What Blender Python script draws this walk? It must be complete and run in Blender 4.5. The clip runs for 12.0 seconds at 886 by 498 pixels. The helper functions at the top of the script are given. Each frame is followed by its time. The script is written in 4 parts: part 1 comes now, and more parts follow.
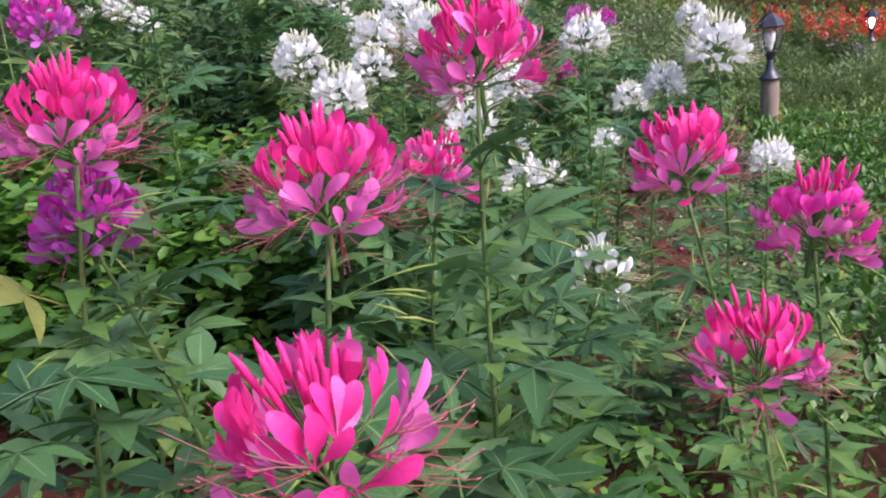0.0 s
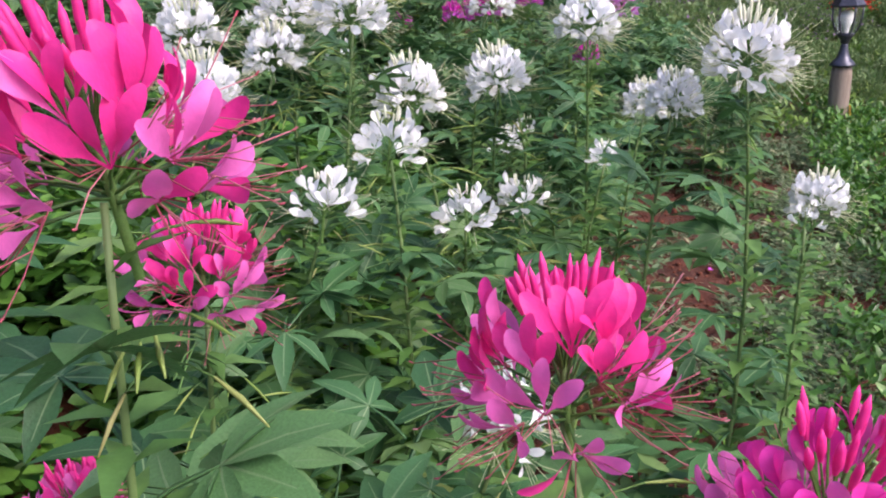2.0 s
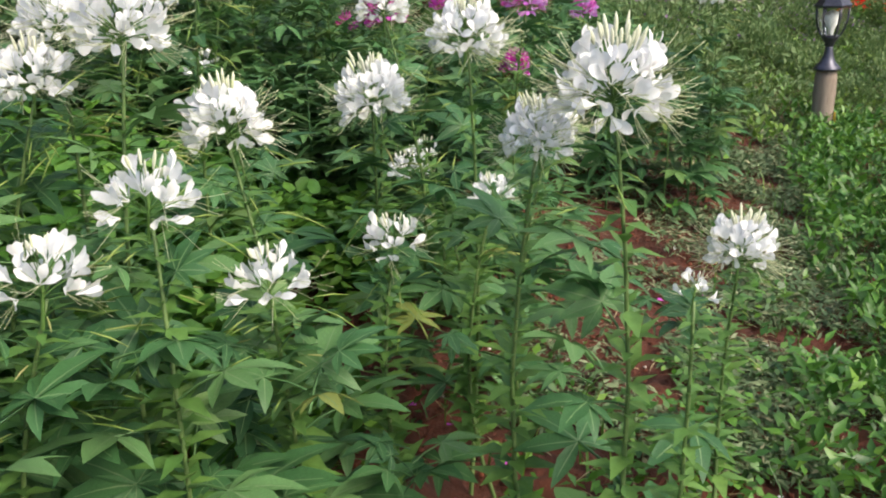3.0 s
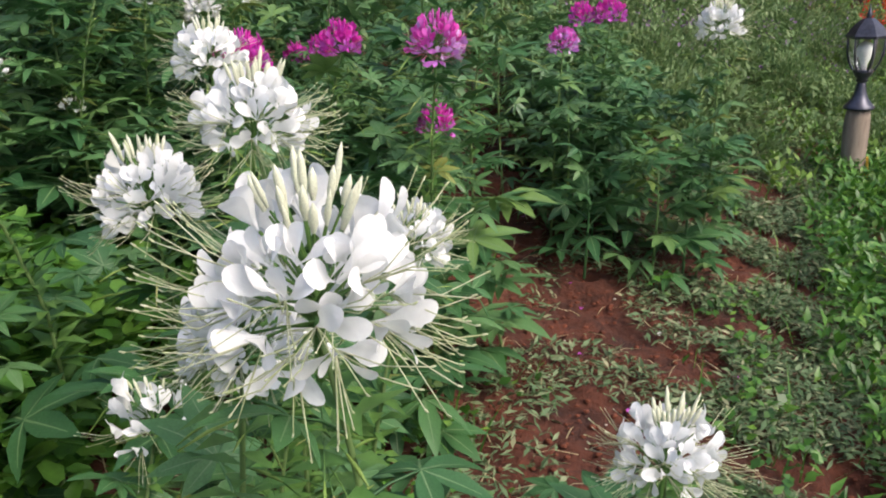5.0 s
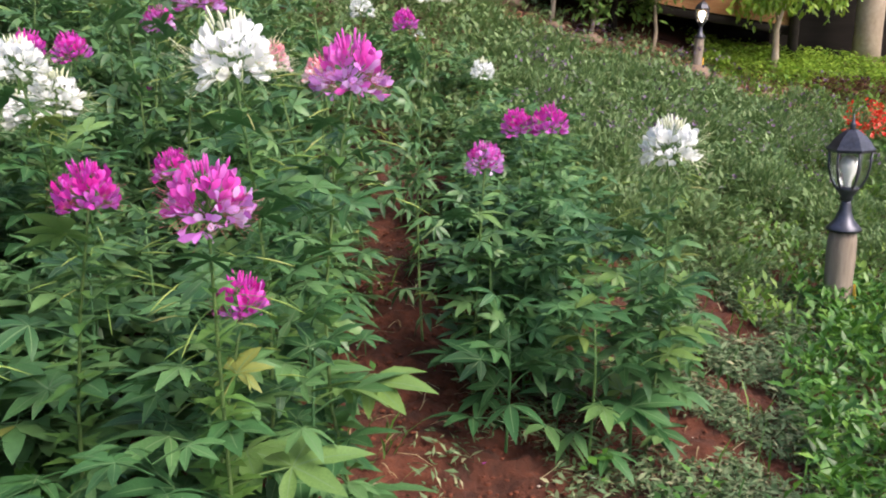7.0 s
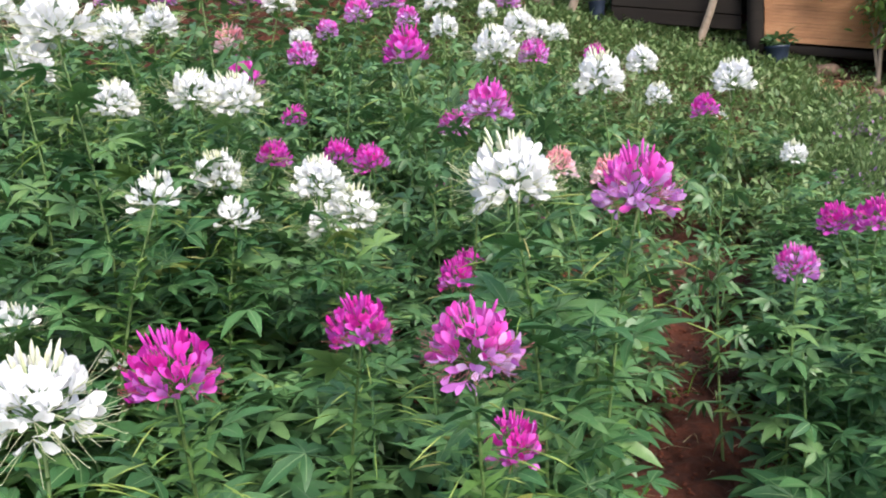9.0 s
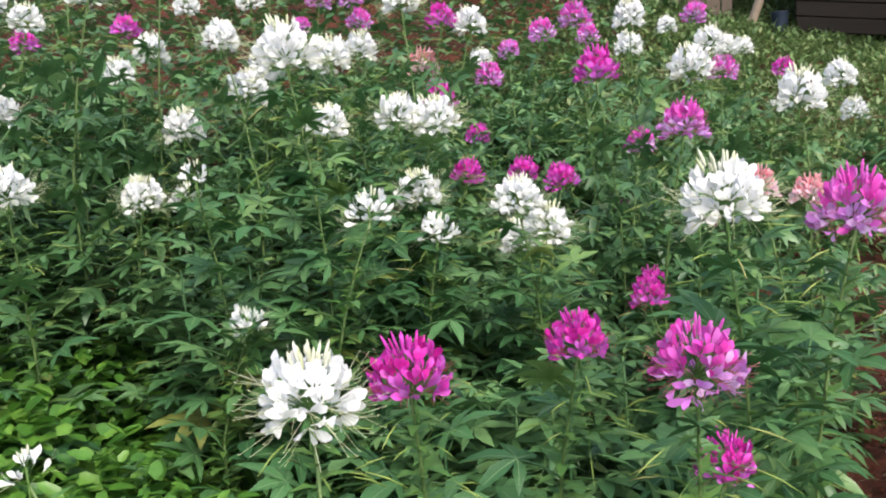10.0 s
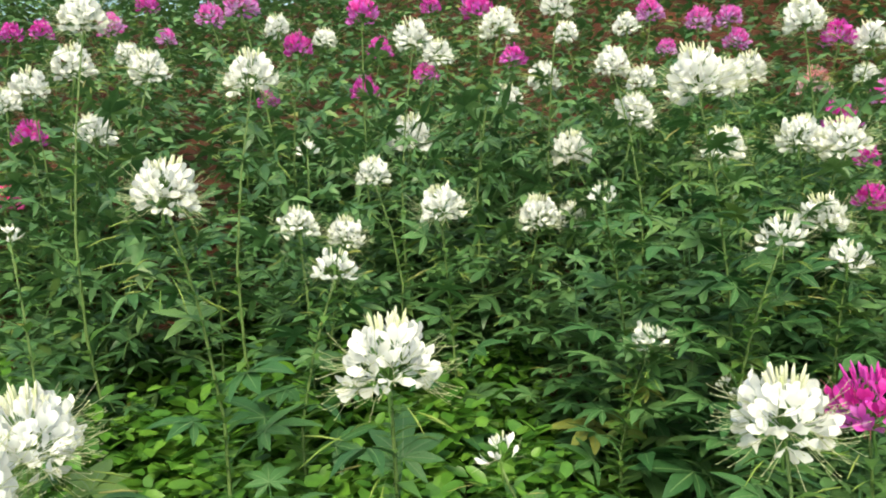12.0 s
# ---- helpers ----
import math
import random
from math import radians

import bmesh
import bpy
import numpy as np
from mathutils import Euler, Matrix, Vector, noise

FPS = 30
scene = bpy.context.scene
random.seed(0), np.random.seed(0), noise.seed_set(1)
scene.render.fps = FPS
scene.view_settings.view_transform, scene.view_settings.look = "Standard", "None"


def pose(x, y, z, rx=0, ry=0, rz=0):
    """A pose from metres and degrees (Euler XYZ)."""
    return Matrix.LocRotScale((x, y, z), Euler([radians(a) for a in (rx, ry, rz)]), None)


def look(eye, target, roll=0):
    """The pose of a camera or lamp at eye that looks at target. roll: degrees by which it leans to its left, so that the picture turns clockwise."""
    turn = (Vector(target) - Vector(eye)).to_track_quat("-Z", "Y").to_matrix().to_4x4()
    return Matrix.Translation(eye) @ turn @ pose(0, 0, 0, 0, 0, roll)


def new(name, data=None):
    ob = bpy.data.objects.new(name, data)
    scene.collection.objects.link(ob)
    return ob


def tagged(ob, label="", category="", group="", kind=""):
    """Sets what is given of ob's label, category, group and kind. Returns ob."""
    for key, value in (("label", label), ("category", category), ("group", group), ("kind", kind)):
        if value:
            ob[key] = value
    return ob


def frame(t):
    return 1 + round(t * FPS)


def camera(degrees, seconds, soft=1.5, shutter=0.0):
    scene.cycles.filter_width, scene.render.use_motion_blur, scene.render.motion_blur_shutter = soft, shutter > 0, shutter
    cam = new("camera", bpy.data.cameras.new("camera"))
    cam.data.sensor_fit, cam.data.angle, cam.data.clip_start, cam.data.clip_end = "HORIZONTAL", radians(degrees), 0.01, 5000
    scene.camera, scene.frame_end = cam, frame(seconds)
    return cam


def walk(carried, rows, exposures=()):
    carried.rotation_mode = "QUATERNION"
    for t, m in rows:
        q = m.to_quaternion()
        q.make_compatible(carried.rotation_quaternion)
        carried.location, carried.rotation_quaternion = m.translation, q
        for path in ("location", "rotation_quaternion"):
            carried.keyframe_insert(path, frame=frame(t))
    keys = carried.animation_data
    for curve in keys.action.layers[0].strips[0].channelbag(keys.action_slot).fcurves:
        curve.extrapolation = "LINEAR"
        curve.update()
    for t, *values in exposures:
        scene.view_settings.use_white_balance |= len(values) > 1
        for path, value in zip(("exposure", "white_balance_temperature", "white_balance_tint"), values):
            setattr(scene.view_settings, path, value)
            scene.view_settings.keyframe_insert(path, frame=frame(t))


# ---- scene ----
cam = camera(54.7, 12.0, 2.0)
PATH = [
    (0, (0.16, -0.064, 1.451), (0.051, 1.851, 0.883), -5.2),
    (0.5, (0.274, 0.092, 1.455), (0.043, 1.987, 0.86), -4.8),
    (1, (0.338, 0.209, 1.45), (0.078, 2.085, 0.809), -4.0),
    (1.5, (0.354, 0.392, 1.447), (0.096, 2.268, 0.803), -3.3),
    (2, (0.407, 0.56, 1.471), (0.175, 2.43, 0.799), -1.8),
    (2.5, (0.544, 0.753, 1.457), (0.319, 2.62, 0.775), -1.3),
    (3, (0.682, 0.949, 1.466), (0.436, 2.812, 0.783), -1.6),
    (3.5, (0.713, 1.173, 1.451), (0.558, 3.052, 0.785), -0.7),
    (3.7, (0.707, 1.27, 1.448), (0.579, 3.153, 0.786), -0.8),
    (5.3, (1.005, 1.747, 1.492), (0.648, 3.604, 0.842), -1.2),
    (5.5, (1.022, 1.836, 1.493), (0.669, 3.699, 0.856), -0.9),
    (6, (1.085, 2.076, 1.502), (0.749, 3.965, 0.94), -0.0),
    (6.5, (1.132, 2.221, 1.529), (0.842, 4.129, 1.007), 0.2),
    (6.7, (1.156, 2.295, 1.534), (0.865, 4.207, 1.025), 0.2),
    (8.3, (1.19, 2.633, 1.6), (0.443, 4.455, 1.251), -2.7),
    (8.5, (1.181, 2.616, 1.606), (0.365, 4.412, 1.276), -3.0),
    (9, (1.154, 2.568, 1.616), (0.182, 4.291, 1.319), -3.2),
    (9.5, (1.136, 2.516, 1.625), (0.031, 4.163, 1.36), -3.1),
    (10, (1.11, 2.448, 1.636), (-0.166, 3.969, 1.393), -3.4),
    (10.5, (1.086, 2.396, 1.651), (-0.306, 3.817, 1.443), -2.8),
    (11, (1.065, 2.347, 1.657), (-0.45, 3.64, 1.478), -2.9),
    (11.5, (1.048, 2.289, 1.656), (-0.587, 3.429, 1.487), -3.0),
    (12, (1.042, 2.224, 1.658), (-0.707, 3.181, 1.498), -2.7),
]
EXPOSURES = [(0, 0.93, 6250, 28), (1.0, 0.92, 6200, 28), (2.0, 0.92, 6250, 25), (2.5, 0.93, 6600, 14), (3.5, 0.95, 6900, 10), (5.5, 0.67, 6550, 14), (6.5, 1.0, 6700, 14), (8.5, 1.17, 6250, 16), (9.5, 1.03, 6450, 11), (10, 1.0, 6450, 12), (10.5, 1.0, 6850, 6), (11, 0.97, 7450, -4), (12, 0.97, 7650, -6)]
walk(cam, [(t, look(eye, target, roll)) for t, eye, target, roll in PATH], EXPOSURES)

# ---- light ----
world = bpy.data.worlds.new("sky")
scene.world = world
world.use_nodes = True
wn = world.node_tree.nodes
sky = wn.new("ShaderNodeTexSky")
sky.sky_type, sky.sun_disc = "NISHITA", False
SUN_EL, SUN_ROT = 48.0, 120.0
sky.sun_elevation, sky.sun_rotation = radians(SUN_EL), radians(SUN_ROT)
sky.air_density, sky.dust_density = 1.0, 3.0
wn["Background"].inputs["Strength"].default_value = 0.15
world.node_tree.links.new(sky.outputs[0], wn["Background"].inputs["Color"])
sun = new("sun", bpy.data.lights.new("sun", "SUN"))
sun.data.energy, sun.data.angle, sun.data.color = 2.0, radians(30), (1.0, 0.93, 0.82)
sun_from = Vector((math.sin(radians(SUN_ROT)) * math.cos(radians(SUN_EL)), math.cos(radians(SUN_ROT)) * math.cos(radians(SUN_EL)), math.sin(radians(SUN_EL))))
sun.matrix_world = look(sun_from * 60, (0, 0, 0))

rng = random.Random(11)


# ---- materials ----
def material(name):
    m = bpy.data.materials.new(name)
    m.use_nodes = True
    t = m.node_tree
    return m, t, t.nodes["Principled BSDF"]


def node(t, kind, **sockets):
    n = t.nodes.new(kind)
    for k, v in sockets.items():
        n.inputs[k].default_value = v
    return n


def ramp(t, fac, stops):
    r = t.nodes.new("ShaderNodeValToRGB")
    while len(r.color_ramp.elements) < len(stops):
        r.color_ramp.elements.new(0.5)
    for e, (p, c) in zip(r.color_ramp.elements, stops):
        e.position, e.color = p, (*c, 1)
    t.links.new(fac, r.inputs[0])
    return r.outputs[0]


def mixed(t, a, b, fac, how="MIX"):
    n = t.nodes.new("ShaderNodeMix")
    n.data_type, n.blend_type = "RGBA", how
    for value, k in ((fac, 0), (a, 6), (b, 7)):
        if hasattr(value, "is_linked"):
            t.links.new(value, n.inputs[k])
        else:
            n.inputs[k].default_value = value if k == 0 else (*value, 1)
    return n.outputs[2]


def grain(t, scale, detail=4, rough=0.6):
    c = t.nodes.new("ShaderNodeTexCoord")
    n = node(t, "ShaderNodeTexNoise", Scale=scale, Detail=detail, Roughness=rough)
    t.links.new(c.outputs["Object"], n.inputs["Vector"])
    return n.outputs["Fac"]


def bump(t, bsdf, height, strength, distance):
    b = node(t, "ShaderNodeBump", Strength=strength, Distance=distance)
    t.links.new(height, b.inputs["Height"])
    t.links.new(b.outputs[0], bsdf.inputs["Normal"])


def thin(name, stops, rough=0.5, through_part=0.25, scale=60, by_island=True, low=0.72):
    """A leaf or petal: colour differs from piece to piece, with fine mottling, and some light passes through."""
    m, t, p = material(name)
    if by_island:
        pick = t.nodes.new("ShaderNodeNewGeometry").outputs["Random Per Island"]
    else:
        pick = t.nodes.new("ShaderNodeObjectInfo").outputs["Random"]
    colour = ramp(t, pick, stops)
    g = grain(t, scale, 3)
    dark = ramp(t, g, ((0.3, (low, low, low)), (0.7, (1.0, 1.0, 1.0))))
    colour = mixed(t, colour, dark, 1.0, "MULTIPLY")
    t.links.new(colour, p.inputs["Base Color"])
    p.inputs["Roughness"].default_value = rough
    p.inputs["Specular IOR Level"].default_value = 0.55
    bump(t, p, g, 0.25, 0.004)
    tr = t.nodes.new("ShaderNodeBsdfTranslucent")
    t.links.new(colour, tr.inputs["Color"])
    mx = node(t, "ShaderNodeMixShader", Fac=through_part)
    t.links.new(p.outputs[0], mx.inputs[1])
    t.links.new(tr.outputs[0], mx.inputs[2])
    t.links.new(mx.outputs[0], t.nodes["Material Output"].inputs["Surface"])
    return m


def solid(name, stops, rough, scale, metal=0.0, relief=0.3, depth=0.003, stretch=None):
    m, t, p = material(name)
    c = t.nodes.new("ShaderNodeTexCoord")
    mp = t.nodes.new("ShaderNodeMapping")
    if stretch:
        mp.inputs["Scale"].default_value = stretch
    t.links.new(c.outputs["Object"], mp.inputs["Vector"])
    n = node(t, "ShaderNodeTexNoise", Scale=scale, Detail=6, Roughness=0.65)
    t.links.new(mp.outputs[0], n.inputs["Vector"])
    n2 = node(t, "ShaderNodeTexNoise", Scale=scale * 0.17, Detail=3)
    t.links.new(mp.outputs[0], n2.inputs["Vector"])
    fac = t.nodes.new("ShaderNodeMath")
    fac.operation = "ADD"
    t.links.new(n.outputs["Fac"], fac.inputs[0])
    t.links.new(n2.outputs["Fac"], fac.inputs[1])
    half = node(t, "ShaderNodeMath")
    half.operation = "MULTIPLY"
    t.links.new(fac.outputs[0], half.inputs[0])
    half.inputs[1].default_value = 0.5
    t.links.new(ramp(t, half.outputs[0], stops), p.inputs["Base Color"])
    p.inputs["Roughness"].default_value, p.inputs["Metallic"].default_value = rough, metal
    bump(t, p, n.outputs["Fac"], relief, depth)
    return m


LEAF = thin("leaf_green", ((0.0, (0.040, 0.122, 0.044)), (0.45, (0.070, 0.186, 0.062)), (0.90, (0.130, 0.262, 0.092)), (0.985, (0.17, 0.28, 0.07)), (1.0, (0.26, 0.28, 0.07))), 0.42, 0.22, 40, False)
LEAF.node_tree.nodes["Principled BSDF"].inputs["Specular IOR Level"].default_value = 0.35
FOLIAGE = thin("foliage_green", ((0.0, (0.046, 0.126, 0.044)), (0.45, (0.082, 0.192, 0.066)), (0.90, (0.142, 0.270, 0.096)), (0.985, (0.18, 0.29, 0.08)), (1.0, (0.32, 0.32, 0.08))), 0.42, 0.22, 40)
VEIN = thin("leaf_vein", ((0.0, (0.13, 0.24, 0.10)), (1.0, (0.20, 0.32, 0.14))), 0.5, 0.2)
BRACT = thin("bract_green", ((0.0, (0.09, 0.22, 0.05)), (1.0, (0.17, 0.32, 0.07))), 0.5, 0.3)
HERB = thin("herb_green", ((0.0, (0.030, 0.10, 0.014)), (0.5, (0.064, 0.19, 0.022)), (0.9, (0.12, 0.285, 0.038)), (1.0, (0.20, 0.37, 0.05))), 0.42, 0.3, 50)
BUSH = thin("bush_green", ((0.0, (0.085, 0.165, 0.050)), (0.5, (0.150, 0.250, 0.080)), (0.9, (0.22, 0.32, 0.12)), (1.0, (0.32, 0.37, 0.17))), 0.6, 0.3, 30)
CLOVER = thin("clover_green", ((0.0, (0.048, 0.15, 0.022)), (0.5, (0.095, 0.25, 0.032)), (1.0, (0.17, 0.35, 0.05))), 0.42, 0.32, 50)
LAWN = thin("lawn_green", ((0.0, (0.09, 0.21, 0.03)), (0.5, (0.16, 0.31, 0.045)), (1.0, (0.27, 0.41, 0.07))), 0.5, 0.3, 30)
LIME = thin("lime_green", ((0.0, (0.14, 0.30, 0.03)), (1.0, (0.36, 0.50, 0.06))), 0.5, 0.3, 30)
TREE_LEAF = thin("tree_leaf", ((0.0, (0.06, 0.14, 0.028)), (1.0, (0.20, 0.34, 0.07))), 0.45, 0.25, 30)
CUT = thin("cut_weeds", ((0.0, (0.07, 0.14, 0.05)), (0.5, (0.125, 0.20, 0.085)), (0.9, (0.20, 0.25, 0.125)), (1.0, (0.34, 0.32, 0.18))), 0.7, 0.1, 50)
STRAW = thin("straw", ((0.0, (0.28, 0.21, 0.10)), (1.0, (0.50, 0.42, 0.25))), 0.7, 0.1)
WHITE = thin("petal_white", ((0.0, (0.86, 0.87, 0.89)), (0.7, (0.92, 0.92, 0.92)), (1.0, (0.93, 0.92, 0.88))), 0.55, 0.32, 8, True, 0.92)
IVORY = thin("bud_ivory", ((0.0, (0.66, 0.72, 0.40)), (0.5, (0.82, 0.84, 0.62)), (1.0, (0.88, 0.88, 0.76))), 0.5, 0.2)
HOT_UP = thin("petal_hot_pink", ((0.0, (0.86, 0.02, 0.22)), (0.5, (0.92, 0.04, 0.33)), (1.0, (0.92, 0.09, 0.45))), 0.5, 0.32, 8, True, 0.85)
HOT_LOW = thin("petal_faded_pink", ((0.0, (0.90, 0.08, 0.44)), (0.6, (0.88, 0.18, 0.58)), (1.0, (0.86, 0.30, 0.70))), 0.5, 0.32, 8, True, 0.85)
MAG_UP = thin("petal_magenta", ((0.0, (0.64, 0.016, 0.34)), (0.6, (0.70, 0.04, 0.48)), (1.0, (0.74, 0.09, 0.62))), 0.5, 0.32, 8, True, 0.85)
ROSE_UP = thin("petal_rose", ((0.0, (0.78, 0.02, 0.30)), (0.5, (0.84, 0.04, 0.42)), (1.0, (0.86, 0.10, 0.54))), 0.5, 0.32, 8, True, 0.85)
MAG_LOW = thin("petal_violet", ((0.0, (0.68, 0.04, 0.48)), (0.6, (0.66, 0.11, 0.62)), (1.0, (0.68, 0.24, 0.76))), 0.5, 0.32, 8, True, 0.85)
LIL_UP = thin("petal_orchid", ((0.0, (0.76, 0.05, 0.46)), (0.6, (0.78, 0.12, 0.60)), (1.0, (0.78, 0.22, 0.70))), 0.5, 0.32, 8, True, 0.85)
LIL_LOW = thin("petal_lilac", ((0.0, (0.66, 0.18, 0.68)), (0.6, (0.72, 0.36, 0.80)), (1.0, (0.80, 0.58, 0.88))), 0.5, 0.32, 8, True, 0.85)
PALE_UP = thin("petal_salmon", ((0.0, (0.90, 0.30, 0.36)), (1.0, (0.90, 0.50, 0.54))), 0.5, 0.32, 8, True, 0.9)
PALE_LOW = thin("petal_blush", ((0.0, (0.88, 0.52, 0.62)), (1.0, (0.90, 0.72, 0.78))), 0.5, 0.32, 8, True, 0.9)
RED_PETAL = thin("petal_scarlet", ((0.0, (0.72, 0.02, 0.012)), (1.0, (0.85, 0.07, 0.03))), 0.5, 0.25, 8)
BRONZE = thin("bronze_leaf", ((0.0, (0.06, 0.02, 0.014)), (1.0, (0.17, 0.06, 0.035))), 0.5, 0.2, 30)
PURPLE_SPECK = thin("petal_dull_purple", ((0.0, (0.13, 0.075, 0.15)), (1.0, (0.25, 0.15, 0.27))), 0.6, 0.2, 8)
STAMEN_PALE = thin("filament_pale", ((0.0, (0.50, 0.56, 0.28)), (1.0, (0.72, 0.74, 0.52))), 0.5, 0.2)
STAMEN_RED = thin("filament_red", ((0.0, (0.40, 0.05, 0.08)), (0.6, (0.52, 0.12, 0.17)), (1.0, (0.62, 0.28, 0.30))), 0.5, 0.2)
POD = thin("pod_green", ((0.0, (0.18, 0.31, 0.05)), (0.8, (0.32, 0.42, 0.10)), (1.0, (0.40, 0.38, 0.14))), 0.5, 0.2)
STEM = solid("stem_green", ((0.3, (0.06, 0.12, 0.03)), (0.7, (0.15, 0.22, 0.07))), 0.6, 40)
SOIL = solid("red_soil", ((0.30, (0.018, 0.006, 0.004)), (0.46, (0.058, 0.015, 0.006)), (0.60, (0.105, 0.027, 0.011)), (0.76, (0.18, 0.060, 0.028))), 0.95, 14, 0, 1.0, 0.04)
CLOD = solid("soil_clod", ((0.3, (0.07, 0.018, 0.007)), (0.7, (0.16, 0.042, 0.018))), 0.95, 60, 0, 0.6, 0.004)
PEBBLE = solid("pebble", ((0.3, (0.30, 0.24, 0.20)), (0.7, (0.55, 0.50, 0.44))), 0.85, 80)
IRON = solid("dark_metal", ((0.3, (0.035, 0.037, 0.045)), (0.7, (0.10, 0.10, 0.13))), 0.38, 50, 0.7, 0.15, 0.001)
LOG = solid("weathered_log", ((0.3, (0.10, 0.075, 0.055)), (0.5, (0.22, 0.17, 0.13)), (0.7, (0.34, 0.28, 0.23))), 0.85, 30, 0, 0.7, 0.008, (1, 1, 0.15))
YELLOW = solid("yellow_plastic", ((0.3, (0.70, 0.36, 0.02)), (0.7, (0.85, 0.50, 0.04))), 0.5, 30)
# dark wood whose colour also holds the shade under the hut's overhang
SHADED_DARKWOOD = solid("shaded_dark_board", ((0.3, (0.010, 0.008, 0.007)), (0.7, (0.034, 0.028, 0.023))), 0.85, 12, 0, 0.5, 0.006, (0.12, 1, 1))
SHADED_DARKWOOD.node_tree.nodes["Principled BSDF"].inputs["Specular IOR Level"].default_value = 0.15
GREYWOOD = solid("grey_board", ((0.3, (0.10, 0.07, 0.05)), (0.7, (0.24, 0.18, 0.13))), 0.85, 14, 0, 0.5, 0.006, (1, 1, 0.12))
BAMBOO = solid("bamboo_slat", ((0.3, (0.22, 0.09, 0.035)), (0.5, (0.42, 0.20, 0.085)), (0.72, (0.56, 0.33, 0.17))), 0.6, 14, 0, 0.4, 0.004, (0.25, 1, 1))
BARK = solid("pale_bark", ((0.3, (0.22, 0.16, 0.11)), (0.7, (0.46, 0.37, 0.28))), 0.85, 20, 0, 0.6, 0.006)
ROCK = solid("rock", ((0.3, (0.10, 0.06, 0.04)), (0.7, (0.25, 0.17, 0.12))), 0.9, 6, 0, 0.6, 0.02)
BANK = solid("bank_earth", ((0.3, (0.16, 0.07, 0.035)), (0.7, (0.36, 0.19, 0.11))), 0.95, 8, 0, 0.6, 0.01)
BLUE = solid("blue_plastic", ((0.3, (0.010, 0.018, 0.035)), (0.7, (0.025, 0.04, 0.075))), 0.45, 20)
THATCH = solid("thatch", ((0.3, (0.10, 0.08, 0.05)), (0.7, (0.24, 0.19, 0.12))), 0.95, 30, 0, 0.8, 0.02)
GLASS, gt, gp = material("lantern_glass")
gp.inputs["Transmission Weight"].default_value, gp.inputs["Roughness"].default_value, gp.inputs["Base Color"].default_value = 1.0, 0.04, (0.97, 0.98, 0.98, 1)
BULB, bt, bp = material("bulb_white")
bp.inputs["Base Color"].default_value, bp.inputs["Roughness"].default_value = (0.85, 0.85, 0.83, 1), 0.3
LIT, lt, lp = material("bulb_lit")
lp.inputs["Emission Color"].default_value, lp.inputs["Emission Strength"].default_value = (1.0, 0.86, 0.62, 1), 5.0


# ---- shared builders ----
def mesh_of(name, verts, faces, mats, slots=None, smooth=True):
    me = bpy.data.meshes.new(name)
    me.from_pydata(verts, [], faces)
    for m in mats:
        me.materials.append(m)
    if slots is not None:
        me.polygons.foreach_set("material_index", slots)
    me.polygons.foreach_set("use_smooth", [smooth] * len(me.polygons))
    me.update()
    return me


def child(name, me, parent, m=None, label=""):
    ob = new(name, me)
    ob.parent = parent
    if m is not None:
        ob.matrix_basis = m
    return tagged(ob, label)


def part(name, bm, mat, parent, label="", smooth=True):
    me = bpy.data.meshes.new(name)
    bm.normal_update()
    bm.to_mesh(me)
    bm.free()
    me.materials.append(mat)
    me.polygons.foreach_set("use_smooth", [smooth] * len(me.polygons))
    return child(name, me, parent, None, label)


class Soup:
    """Collects pieces of one mesh."""

    def __init__(self):
        self.v, self.f, self.s = [], [], []

    def add(self, verts, faces, slot=0):
        o = len(self.v)
        self.v += [tuple(p) for p in verts]
        self.f += [tuple(i + o for i in q) for q in faces]
        self.s += [slot] * len(faces)

    def tube(self, path, radii, sides=5, slot=0, cap=True):
        verts, faces, n = [], [], len(path)
        side = Vector((1, 0, 0))
        for i, p in enumerate(path):
            d = (path[min(i + 1, n - 1)] - path[max(i - 1, 0)]).normalized()
            side = side - d * side.dot(d)
            if side.length < 1e-4:
                side = d.orthogonal()
            side.normalize()
            up = d.cross(side)
            for k in range(sides):
                a = 2 * math.pi * k / sides
                verts.append(p + (side * math.cos(a) + up * math.sin(a)) * radii[i])
        for i in range(n - 1):
            for k in range(sides):
                a, b = i * sides + k, i * sides + (k + 1) % sides
                faces.append((a, b, b + sides, a + sides))
        if cap:
            faces.append(tuple(range(n * sides - sides, n * sides)))
        self.add(verts, faces, slot)

    def mesh(self, name, mats, smooth=True):
        return mesh_of(name, self.v, self.f, mats, self.s, smooth)


def soft(u, k=0.6):
    return u if u > 30 * k else k * math.log1p(math.exp(u / k))


def ground(x, y):
    """The height of the hillside: it climbs to the bed's far side and towards the hut."""
    x, y = max(-13.0, min(x, 14.0)), max(-5.0, min(y, 24.0))
    s = soft(y - 7)
    xr = min(x, 2.8) + 0.25 * max(0, x - 2.8)
    return 0.15 * soft(-0.6 - x) + 0.143 - 0.17 * (xr - 1.15) + 0.06 * (y - 4.49) + s * (0.16 - 0.033 * (max(-9, min(xr, 3.4)) - 1.5))


